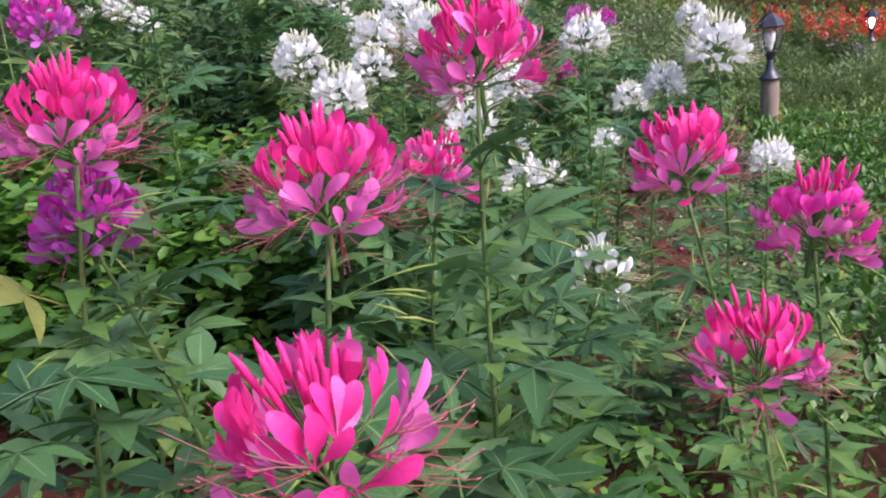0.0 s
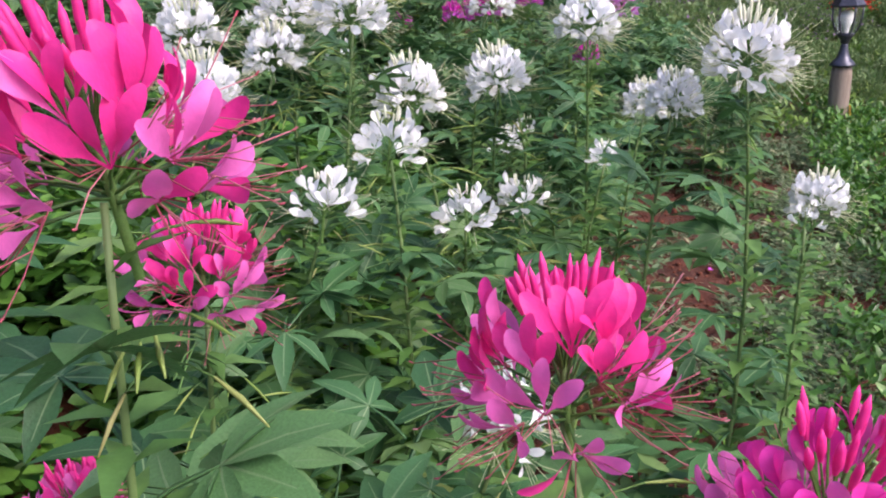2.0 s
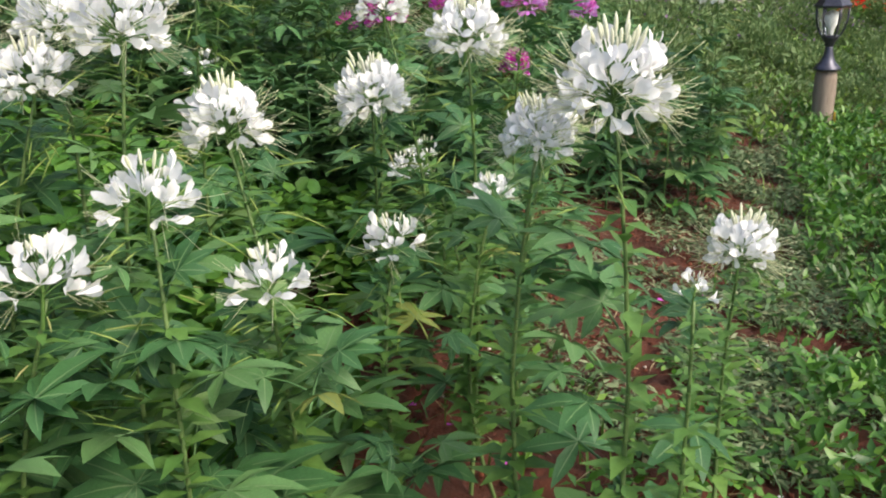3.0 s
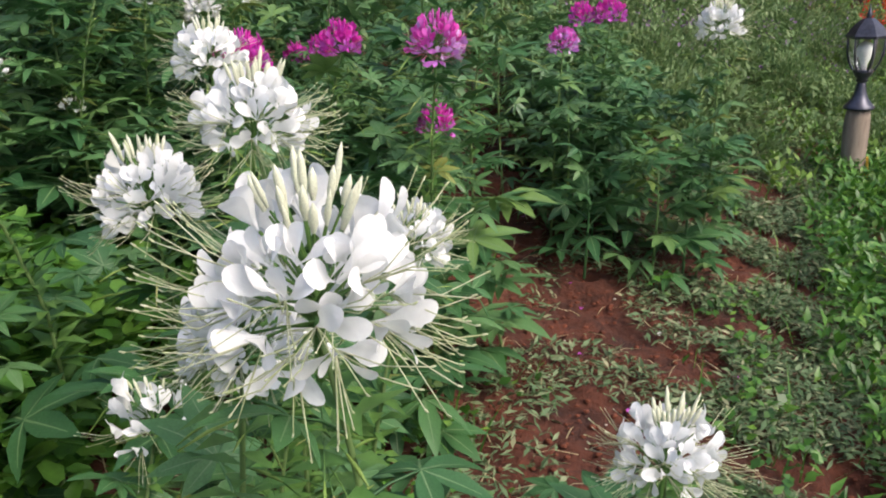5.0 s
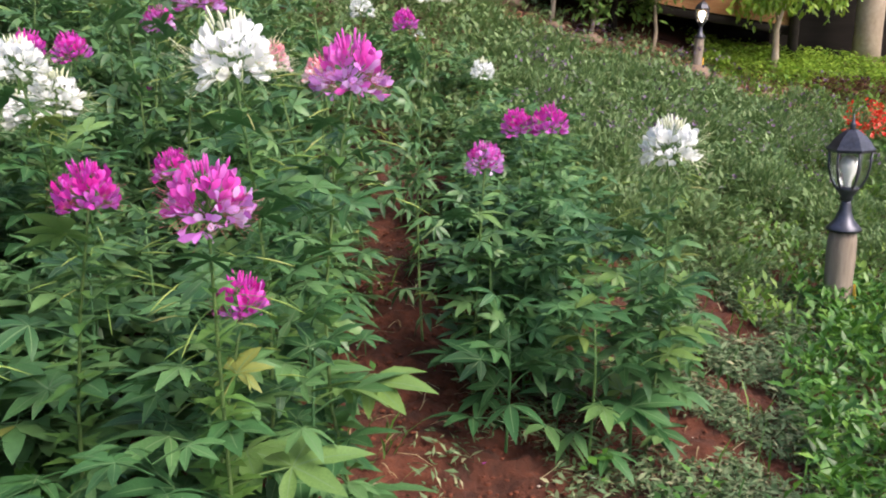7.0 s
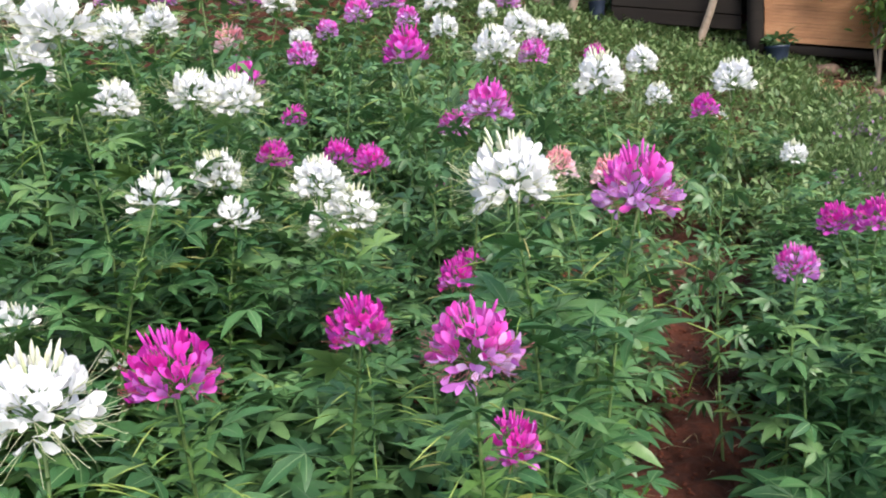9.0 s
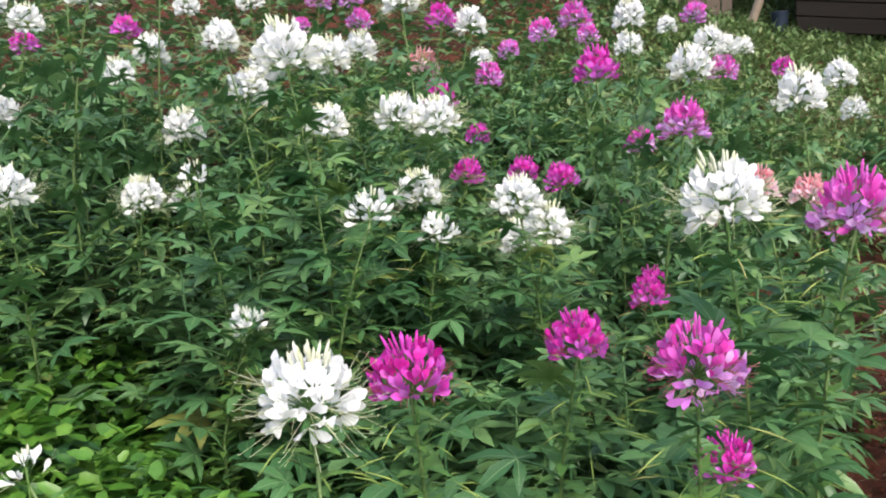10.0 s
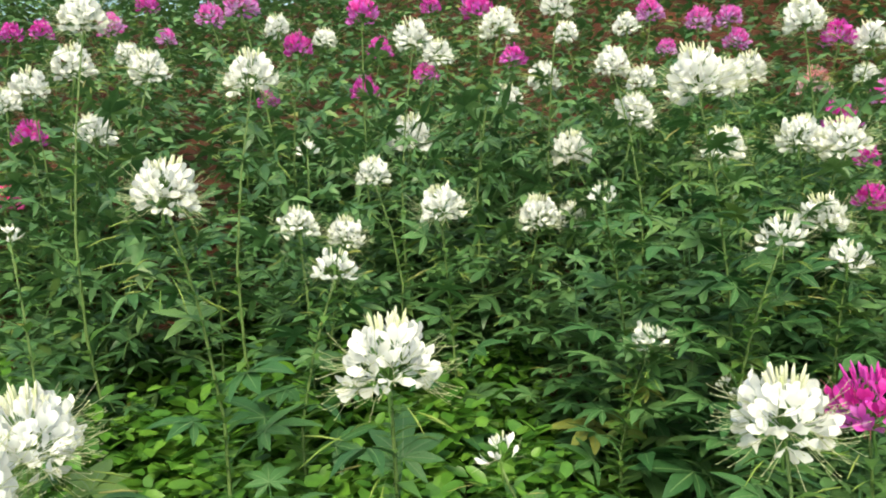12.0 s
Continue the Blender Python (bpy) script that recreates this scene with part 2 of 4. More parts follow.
def bare(x, y):
    """How bare the soil is: 1 on the dug strips between the plants, 0 under growth."""
    e = 0.0
    for cx, cy, rx, ry in ((0.95, 4.6, 0.60, 0.75), (0.15, 3.15, 0.26, 0.42), (0.40, 2.65, 0.25, 0.32), (0.55, 5.2, 0.32, 0.32), (0.0, 7.35, 0.45, 0.5), (-0.05, 2.35, 0.2, 0.25), (0.5, 4.05, 0.34, 0.40), (1.4, 5.4, 0.3, 0.6), (-2.5, 4.35, 0.45, 0.32), (-1.85, 4.5, 0.3, 0.25), (-0.38, 5.4, 0.3, 0.22), (1.1, 4.0, 0.3, 0.35), (2.4, 7.7, 0.5, 0.4), (-1.6, 4.25, 0.22, 0.22), (0.85, 3.6, 0.25, 0.5), (0.5, 5.7, 0.22, 0.45), (0.22, 6.5, 0.28, 0.6)):
        e = max(e, 1.25 - math.hypot((x - cx) / rx, (y - cy) / ry))
    return max(0.0, min(1.0, e + 0.35 * noise.noise((x * 3, y * 3, 1.7))))


def sheet_axis(lo, hi, fine, far):
    a = list(np.arange(lo, hi, fine))
    step, u, w = fine, lo, hi
    left, right = [], []
    while u > -far or w < far:
        step *= 1.25
        u, w = u - step, w + step
        left.append(u)
        right.append(w)
    return left[::-1] + a + right


xs, ys = sheet_axis(-2.4, 3.2, 0.03, 700), sheet_axis(0.4, 7.4, 0.03, 700)
gv = []
for gy in ys:
    for gx in xs:
        z = ground(gx, gy)
        if -3 < gx < 4 and -0.5 < gy < 8.5:
            z += 0.026 * noise.noise((gx * 5, gy * 5, 0)) + 0.034 * noise.noise((gx * 12, gy * 12, 3)) + 0.030 * abs(noise.noise((gx * 27, gy * 27, 5)))
        elif abs(gx) < 30 and abs(gy) < 40:
            z += 0.06 * noise.noise((gx * 1.3, gy * 1.3, 0))
        gv.append((gx, gy, z))
nx = len(xs)
gf = [(j * nx + i, j * nx + i + 1, j * nx + i + 1 + nx, j * nx + i + nx) for j in range(len(ys) - 1) for i in range(nx - 1)]
ground_sheet = new("ground", mesh_of("ground", gv, gf, [SOIL]))
tagged(ground_sheet, "red-brown crumbly garden soil on a gentle slope", "ground", kind="structure")
del gv, gf


def scatter(name, spots, template, faces, mat, label, category):
    """One mesh of many small leaves. spots: place, turn about z, tilt, roll, length, width."""
    a = np.array(spots, dtype=float)
    tv = np.array(template, dtype=float)
    c, s = np.cos(a[:, 3]), np.sin(a[:, 3])
    ct, st = np.cos(a[:, 4]), np.sin(a[:, 4])
    cr, sr = np.cos(a[:, 5]), np.sin(a[:, 5])
    X = tv[None, :, 0] * a[:, 6, None]
    Y = tv[None, :, 1] * a[:, 7, None]
    Z = tv[None, :, 2] * a[:, 6, None]
    Y, Z = Y * cr[:, None] - Z * sr[:, None], Y * sr[:, None] + Z * cr[:, None]
    X, Z = X * ct[:, None] - Z * st[:, None], X * st[:, None] + Z * ct[:, None]
    X, Y = X * c[:, None] - Y * s[:, None], X * s[:, None] + Y * c[:, None]
    V = np.stack((X + a[:, 0, None], Y + a[:, 1, None], Z + a[:, 2, None]), -1).reshape(-1, 3)
    k = len(tv)
    F = [tuple(i + o for i in q) for o in range(0, len(V), k) for q in faces]
    ob = new(name, mesh_of(name, V.tolist(), F, [mat]))
    return tagged(ob, label, category, kind="stuff")


OVAL = ((0, 0, 0), (0.3, 0.5, 0.06), (0.7, 0.42, 0.05), (1, 0, -0.06), (0.7, -0.42, 0.05), (0.3, -0.5, 0.06), (0.45, 0, -0.03))
OVAL_F = ((0, 6, 1), (1, 6, 2), (2, 6, 3), (3, 6, 4), (4, 6, 5), (5, 6, 0))
OVAL_LOW = ((0, 0, 0), (0.35, 0.5, 0.06), (0.8, 0.36, 0.03), (1, 0, -0.05), (0.8, -0.36, 0.03), (0.35, -0.5, 0.06))
OVAL_LOW_F = ((0, 3, 2, 1), (0, 5, 4, 3))
LANCE = ((0, 0, 0), (0.40, 0.46, 0.07), (1, 0, -0.10), (0.40, -0.46, 0.07), (0.48, 0, 0.0))
LANCE_F = ((0, 4, 1), (1, 4, 2), (2, 4, 3), (3, 4, 0))
DIAMOND = ((0, 0, 0), (0.42, 0.5, 0.06), (1, 0, -0.08), (0.42, -0.5, 0.06))
DIAMOND_F = ((0, 3, 2, 1),)
BLADE = ((0, 0.5, 0), (0, -0.5, 0), (0.5, 0.45, 0.1), (0.5, -0.45, 0.1), (1, 0, -0.05))
BLADE_F = ((0, 1, 3, 2), (2, 3, 4))


# ---- spider flowers ----
SPOON = ((0.0, 0.05, 0.0), (0.30, 0.10, 0.02), (0.55, 0.42, 0.06), (0.82, 0.48, 0.03), (1.0, 0.12, -0.05))
SPOON_FINE = ((0.0, 0.04, 0.0), (0.20, 0.06, 0.01), (0.36, 0.17, 0.03), (0.52, 0.38, 0.06), (0.70, 0.49, 0.055), (0.85, 0.47, 0.02), (0.95, 0.32, -0.03), (1.0, 0.12, -0.06))


def petal(soup, base, way, face, length, width, slot, fine=False):
    """A spoon-shaped petal on a thin claw."""
    way = way.normalized()
    side = way.cross(face).normalized()
    out = side.cross(way).normalized()
    rows, cols = (SPOON_FINE, (-1, -0.5, 0, 0.5, 1)) if fine else (SPOON, (-1, 0, 1))
    verts, faces, n = [], [], len(cols)
    for s, w, lift in rows:
        mid = base + way * (length * s) + out * (lift * length)
        verts += [mid + side * (k * w * width) + out * (0.16 * k * k * w * width) for k in cols]
    for r in range(len(rows) - 1):
        for c in range(n - 1):
            a = r * n + c
            faces.append((a, a + 1, a + 1 + n, a + n))
    soup.add(verts, faces, slot)


def spindle(soup, base, way, length, radius, slot=0):
    way = way.normalized()
    path = [base + way * (length * s) for s in (0, 0.35, 0.75, 1.0)]
    soup.tube(path, (radius * 0.45, radius, radius * 0.85, radius * 0.12), 5, slot)


def flower_meshes(seed, florets, low, petals, filament, bud, droop=0.0, spread=1.0, fine=True, buds=13, wide=0.25, closeup=False):
    """Meshes of one flower head of radius 1: petals, buds, stamens, stalks with their pods."""
    r = random.Random(seed)
    P, B, S, K = Soup(), Soup(), Soup(), Soup()
    petal_list, bud_list = [], []
    up = Vector((0, 0, 1))
    turn = r.random() * 6.28
    gap = 0.05 if bud is IVORY else 0.18 if florets < 25 else 0.10

    def lump(d):
        return 1.0 + 0.24 * noise.noise(d * 1.7 + Vector((seed * 0.37, 2.0, 0.0)))

    for i in range(florets):
        f = (i + 0.5) / florets
        th = radians(36 + (low - 36) * f ** 0.85 + r.uniform(-5, 5))
        ph = turn + i * 2.39996 + r.uniform(-0.25, 0.25)
        d = Vector((math.sin(th) * math.cos(ph), math.sin(th) * math.sin(ph), math.cos(th)))
        axis = Vector((0, 0, -0.30 - 0.32 * f))
        b = axis + Vector((d.x * 0.60, d.y * 0.60, d.z * 0.42 + 0.28 - 0.08 * f)) * (spread * lump(d) * r.uniform(0.88, 1.12))
        K.tube([axis, (axis + b) / 2 + up * 0.03, b], (0.020, 0.016, 0.018), 3, 0)
        old = f > 0.5
        side = d.cross(up).normalized()
        rise = 1.05 - 0.75 * f - droop
        shed = f > 0.45 and r.random() < gap
        grown = r.uniform(0.82, 1.14)
        for k in range(r.choice((0, 1, 2)) if shed else 4):
            fan = (-1.0, -0.36, 0.36, 1.0)[k] * r.uniform(0.8, 1.15)
            w = d * (0.36 + 0.44 * f) * r.uniform(0.7, 1.3) + up * (rise * r.uniform(0.6, 1.3) - 0.25 * abs(fan)) + side * (fan * r.uniform(0.55, 0.95))
            face = d + up * r.uniform(-0.4, 0.6) + side * r.uniform(-1.0, 1.0)
            one = Soup()
            petal_list.append(one)
            petal(one, b, w, face, grown * r.uniform(0.42, 0.58) * (1.22 if florets < 25 else 1.0), r.uniform(wide * 0.85, wide * 1.15), 1 if (old and r.random() < 0.85) or r.random() < 0.12 else 0, closeup)
        if i > florets * 0.28:
            for k in range(6 if closeup else 4 if fine else 2):
                w = (d * 1.0 + side * r.uniform(-0.7, 0.7) + up * r.uniform(-0.55, 0.45)).normalized()
                length = r.uniform(0.75, 1.05)
                bend = up * r.uniform(-0.16, 0.26)
                path = [b, b + w * (length * 0.55), b + w * length + bend]
                S.tube(path, (0.008, 0.007, 0.006), 3, 0)
                tip = path[-1]
                S.tube([tip, tip + (w + up * 0.5).normalized() * 0.05], (0.014, 0.008), 3, 0)
    for i in range(buds):
        th, ph = radians(4 + 36 * math.sqrt((i + 0.3) / buds)), turn + i * 2.39996
        d = Vector((math.sin(th) * math.cos(ph), math.sin(th) * math.sin(ph), math.cos(th)))
        b = Vector((d.x * 0.62, d.y * 0.62, 0.36 + 0.30 * d.z - 0.16 * r.random()))
        K.tube([Vector((0, 0, -0.1)), b], (0.016, 0.014), 3, 0, False)
        one = Soup()
        bud_list.append(one)
        spindle(one, b * lump(d), d + up * 0.8, r.uniform(0.24, 0.50), r.uniform(0.032, 0.050))
    K.tube([Vector((0, 0, -1.2)), Vector((0, 0, -0.4)), Vector((0, 0, 0.15))], (0.046, 0.045, 0.036), 6, 0)
    for i in range(16 if closeup else 22 if fine else 11):
        ph = r.random() * 6.28
        z0 = -r.uniform(0.75, 3.6)
        w = Vector((math.cos(ph), math.sin(ph), 0))
        length = r.uniform(0.9, 1.5) if closeup else r.uniform(1.0, 2.4)
        lift, fall = r.uniform(0.15, 0.5), r.uniform(0.2, 0.6)
        arc = [Vector((0, 0, z0)) + w * (length * u) + up * (length * (lift * u - fall * u * u)) for u in (0, 0.28, 0.55, 0.78, 1.0)]
        K.tube(arc[:3], (0.011, 0.009, 0.010), 3, 0)
        if r.random() < 0.7:
            K.tube(arc[2:], (0.013, 0.026, 0.008), 4, 1)
    if closeup:
        P = [one.mesh("petal", petals) for one in petal_list]
        B = [one.mesh("bud", [bud]) for one in bud_list]
    else:
        for many, whole in ((petal_list, P), (bud_list, B)):
            for one in many:
                o = len(whole.v)
                whole.v += one.v
                whole.f += [tuple(i + o for i in q) for q in one.f]
                whole.s += one.s
        P, B = P.mesh("petals", petals), B.mesh("bud_crown", [bud])
    return P, B, S.mesh("stamen_spray", [filament]), K.mesh("stalk_whorl", [BRACT, POD])


STYLES = {
    "white": (36, 116, [WHITE, WHITE], STAMEN_PALE, IVORY, 0.0, 1.0, 17, "white"),
    "sparse": (13, 108, [WHITE, WHITE], STAMEN_PALE, IVORY, -0.1, 1.0, 6, "white"),
    "few": (5, 95, [WHITE, WHITE], STAMEN_PALE, IVORY, -0.2, 0.9, 4, "white"),
    "hotpink": (23, 110, [HOT_UP, HOT_LOW], STAMEN_RED, HOT_UP, -0.4, 1.0, 16, "hot pink"),
    "magentapink": (26, 112, [ROSE_UP, HOT_LOW], STAMEN_RED, HOT_UP, -0.35, 1.0, 15, "magenta pink"),
    "magenta": (34, 112, [MAG_UP, MAG_LOW], STAMEN_RED, MAG_UP, -0.35, 1.0, 15, "magenta"),
    "lilac": (40, 114, [LIL_UP, LIL_LOW], STAMEN_RED, LIL_UP, -0.1, 1.0, 12, "lilac and orchid pink"),
    "pale": (34, 112, [PALE_UP, PALE_LOW], STAMEN_PALE, PALE_UP, 0.0, 1.0, 12, "pale salmon pink"),
}
HEADS = {}


def head_of(style, fine, closeup):
    n, low, petals, filament, bud, droop, spread, buds, _ = STYLES[style]
    kinds = 6 if style == "white" else 4
    key = (style, fine, closeup)
    if key not in HEADS:
        HEADS[key] = [flower_meshes(17 * i + len(style) * 101 + 5, n, low, petals, filament, bud, droop, spread, fine, buds, 0.235 if bud is IVORY else 0.19, closeup) for i in range(kinds)]
    return rng.choice(HEADS[key])


def leaflet(soup, m, length, width, curl, coarse=False):
    verts, faces = [], []
    rows = {True: ((0.0, 0.10), (0.42, 1.0)), "mid": ((0.0, 0.10), (0.36, 0.95), (0.70, 0.72)), False: ((0.0, 0.08), (0.24, 0.74), (0.50, 1.0), (0.78, 0.56))}[coarse]
    for s, w in rows:
        z = curl * s * s
        for k in (-1, 0, 1):
            verts.append(m @ Vector((s * length, k * w * width / 2, z * length + abs(k) * w * width * 0.14)))
    verts.append(m @ Vector((length, 0, curl * length)))
    for r in range(len(rows) - 1):
        for c in range(2):
            a = r * 3 + c
            faces.append((a, a + 1, a + 4, a + 3))
    n = len(verts) - 1
    faces += [(n - 3, n - 2, n), (n - 2, n - 1, n)]
    soup.add(verts, faces)
    if coarse is False:
        rib = []
        for s, _ in rows:
            for k in (-1, 1):
                rib.append(m @ Vector((s * length, k * 0.014 * (1.2 - s) * length, curl * s * s * length + 0.006 * length)))
        soup.add(rib, [(a, a + 1, a + 3, a + 2) for a in (0, 2, 4)], 1)


def palmate(soup, m, seed, stalk=0.7, count=7, coarse=False):
    """A hand-shaped leaf: a stalk along x, then leaflets fanned round its end; the longest leaflet is 1 long."""
    r = random.Random(seed)
    path = [m @ Vector((0, 0, 0)), m @ Vector((stalk * 0.5, 0, 0.05)), m @ Vector((stalk, 0, 0.0))]
    k = m.to_scale().x
    if coarse:
        path = path[::2]
    soup.tube(path, (0.028 * k, 0.022 * k, 0.02 * k)[:len(path)], 3, 0, False)
    for i in range(count):
        u = i - (count - 1) / 2
        a = u * (2.2 if count == 7 else 2.0) / ((count - 1) / 2) + r.uniform(-0.08, 0.08)
        size = (1.0 - 0.16 * abs(u)) * r.uniform(0.92, 1.06)
        tilt = Matrix.Rotation(r.uniform(-0.1, 0.25), 4, "Y")
        leaflet(soup, m @ Matrix.Translation((stalk, 0, 0)) @ Matrix.Rotation(a, 4, "Z") @ tilt, size, size * r.uniform(0.32, 0.43), -r.uniform(0.10, 0.42), coarse)


LEAVES = []
for i in range(8):
    sp = Soup()
    palmate(sp, Matrix(), 40 + i, 0.75, 7 if i % 2 else 5)
    LEAVES.append(sp.mesh("palmate_leaf", [LEAF, VEIN]))


def leaf_poses(r, h, bend, dense=1.0):
    """Poses of the leaves up a stem of height h: spiralling, wide below, small above, with leafy side shoots."""
    out = []
    n = int((18 + 12 * h) * dense)
    turn = r.random() * 6.28
    for i in range(n):
        f = 0.10 + 0.84 * (i + 0.5) / n
        p = bend(f)
        size = 0.150 * (1.05 - 0.52 * max(0, f - 0.35) / 0.6) * r.uniform(0.75, 1.15)
        lift = radians(-4 + 42 * f + r.uniform(-14, 14))
        out.append(Matrix.Translation(p) @ Matrix.Rotation(turn + i * 2.39996 + r.uniform(-0.3, 0.3), 4, "Z") @ Matrix.Rotation(-lift, 4, "Y") @ Matrix.Rotation(r.uniform(-0.35, 0.35), 4, "X") @ Matrix.Scale(size, 4))
    for i in range(int(5 * dense)):
        f = r.uniform(0.30, 0.76)
        a = r.random() * 6.28
        reach = r.uniform(0.10, 0.22)
        p = bend(f) + Vector((math.cos(a) * reach, math.sin(a) * reach, reach * r.uniform(0.5, 0.9)))
        for k in range(4):
            out.append(Matrix.Translation(p - Vector((0, 0, 0.02 * k))) @ Matrix.Rotation(a + k * 2.4, 4, "Z") @ Matrix.Rotation(-radians(r.uniform(0, 45)), 4, "Y") @ Matrix.Scale(r.uniform(0.065, 0.12), 4))
    return out


def bracts(soup, r, bend, h, n=12):
    """Small simple leaves crowding the stem under the flowers."""
    for i in range(n):
        f = 0.25 + 0.72 * (i + r.random()) / n
        m = Matrix.Translation(bend(f)) @ Matrix.Rotation(i * 2.39996, 4, "Z") @ Matrix.Rotation(-radians(r.uniform(5, 50)), 4, "Y")
        s = r.uniform(0.038, 0.092) * (1.3 - 0.65 * f)
        leaflet(soup, m, s, s * r.uniform(0.34, 0.46), -0.3, True)


BUNCHES = []
for i in range(6):
    r0 = random.Random(900 + i)
    sp = Soup()
    for k, m in enumerate(leaf_poses(r0, 1.0, lambda f: Vector((0, 0, f * 0.93)), 0.72)):
        palmate(sp, m, 60 + k, 0.75, 5 if k % 3 else 7, "mid")
    BUNCHES.append(sp.mesh("foliage", [FOLIAGE]))

CLEOME_LABEL = {
    "white": "tall spider flower plant with a round white bloom",
    "sparse": "spider flower plant with a loose half-open white bloom",
    "few": "young spider flower plant with few white petals",
    "hotpink": "tall spider flower plant with a hot pink bloom",
    "magentapink": "spider flower plant with a magenta pink bloom",
    "magenta": "spider flower plant with a deep magenta bloom",
    "lilac": "spider flower plant with an orchid and lilac bloom",
    "pale": "spider flower plant with a pale salmon pink bloom",
}


sparse = random.Random(41)


def on_sight_strip(x, y):
    """A strip of bare soil between two rows, laid along the camera's line of sight."""
    return 4.0 < y < 7.8 and abs(x - 0.75 + 0.24 * (y - 4.3)) < 0.11 + 0.15 * noise.noise((x * 3, y * 3, 40))



def cleome(x, y, z, radius, style, tilt=0.0):
    """A spider flower whose bloom's middle is at x, y, z."""
    r = random.Random(int(x * 1000) * 31 + int(y * 1000))
    bx, by = x + r.uniform(-0.05, 0.05), y + r.uniform(-0.05, 0.05)
    bz = ground(bx, by) - 0.01
    plant = tagged(new("spider_flower"), CLEOME_LABEL[style], "flower", "spider flowers in the bed")
    plant.location = (bx, by, bz)
    top = Vector((x - bx, y - by, z - bz - 0.5 * radius))
    sway = Vector((r.uniform(-0.11, 0.11), r.uniform(-0.11, 0.11), 0))

    def bend(f):
        return top * f + sway * math.sin(f * math.pi)

    sp = Soup()
    sp.tube([bend(f) for f in (0, 0.2, 0.4, 0.6, 0.8, 0.93, 1.0)], (0.0062, 0.0055, 0.0046, 0.0039, 0.0034, 0.0029, 0.0026), 6)
    child("stem", sp.mesh("stem", [STEM]), plant)
    near = y < 4.6 and x > -1.3
    fine = y < 5.2 and x > -1.7
    sp = Soup()
    bracts(sp, r, bend, top.z, 90 if near else 32)
    tagged(child("bract_whorl", sp.mesh("bract_whorl", [BRACT]), plant), kind="stuff")
    if near:
        for m in leaf_poses(r, top.z, bend, 0.25 if x > 1.0 else 0.42 if y < 0.95 else 0.36 if 2.2 < y < 3.6 and x < 0.45 else 0.62 if y < 3.2 else 0.5 if y < 3.9 and x > 0 else 0.8):
            w = plant.location + m @ Vector((1.0, 0, 0))
            if w.y < 3 and abs(w.x - 0.17 - 0.385 * w.y) < 0.24 and w.z > ground(w.x, w.y) + 0.48:
                continue
            if (on_sight_strip(w.x, w.y) and sparse.random() < (0.4 if m.translation.z > 0.45 else 0.65)) or (bare(w.x, w.y) > 0.35 and m.translation.z < 0.75 * top.z and sparse.random() < 0.7):
                continue
            if 0.45 < x < 0.75 and 2.2 < y < 3.2 and w.x > 0.45 and sparse.random() < 0.8:
                continue
            child("leaf", r.choice(LEAVES), plant, m)
    else:
        child("foliage", r.choice(BUNCHES), plant, Matrix.Rotation(r.random() * 6.28, 4, "Z") @ Matrix.Diagonal((0.6, 0.6, top.z, 1) if on_sight_strip(x, y) else (0.85, 0.85, top.z, 1)))
    closeup = y < 1.5 or (0.4 < x < 1.2 and y < 3.0)
    petals, buds, stamens, stalks = head_of(style, fine, closeup)
    m = Matrix.Translation((x - bx, y - by, z - bz)) @ Matrix.Rotation(r.uniform(-0.14, 0.14), 4, "X") @ Matrix.Rotation(r.uniform(-0.14, 0.14) + tilt, 4, "Y") @ Matrix.Rotation(r.random() * 6.28, 4, "Z") @ Matrix.Scale(radius * 0.93, 4)
    head = child("flower_head", stalks if closeup else petals, plant, m, STYLES[style][8] + " petals")
    if closeup:
        for me in petals:
            child("petal", me, head)
        for me in buds:
            child("bud", me, head)
    else:
        tagged(child("bud_crown", buds, head), kind="stuff")
        tagged(child("stalk_whorl", stalks, head), kind="stuff")
    tagged(child("stamen_spray", stamens, head, Matrix.Scale({"magentapink": 0.72, "magenta": 0.74, "lilac": 0.76, "hotpink": 0.9}.get(style, 1.0), 4)), kind="stuff")
    return plant


def leafy_plant(x, y, h):
    """A spider flower that has no bloom yet."""
    r = random.Random(int(x * 997) * 13 + int(y * 991))
    plant = tagged(new("leafy_plant"), "leafy green spider flower plant without a bloom", "plant", "plants in the bed")
    plant.matrix_basis = pose(x, y, ground(x, y) - 0.01, 0, 0, r.random() * 360)
    sp = Soup()
    sp.tube([Vector((0, 0, 0)), Vector((0.01, 0, h * 0.5)), Vector((0, 0, h * 0.8))], (0.006, 0.005, 0.003), 5)
    child("stem", sp.mesh("stem", [LEAF]), plant)
    if x > 0.1 and 3.3 < y < 5.9:
        for m in leaf_poses(r, h, lambda f: Vector((0.01 * math.sin(3 * f), 0, h * f)), 0.62 if x > 0.6 else 0.85):
            w = plant.matrix_basis @ m @ Vector((1.0, 0, 0))
            if on_sight_strip(w.x, w.y) and sparse.random() < 0.4:
                continue
            child("leaf", r.choice(LEAVES), plant, m)
    else:
        child("foliage", r.choice(BUNCHES), plant, Matrix.Diagonal((0.95, 0.95, h, 1)))
    return plant


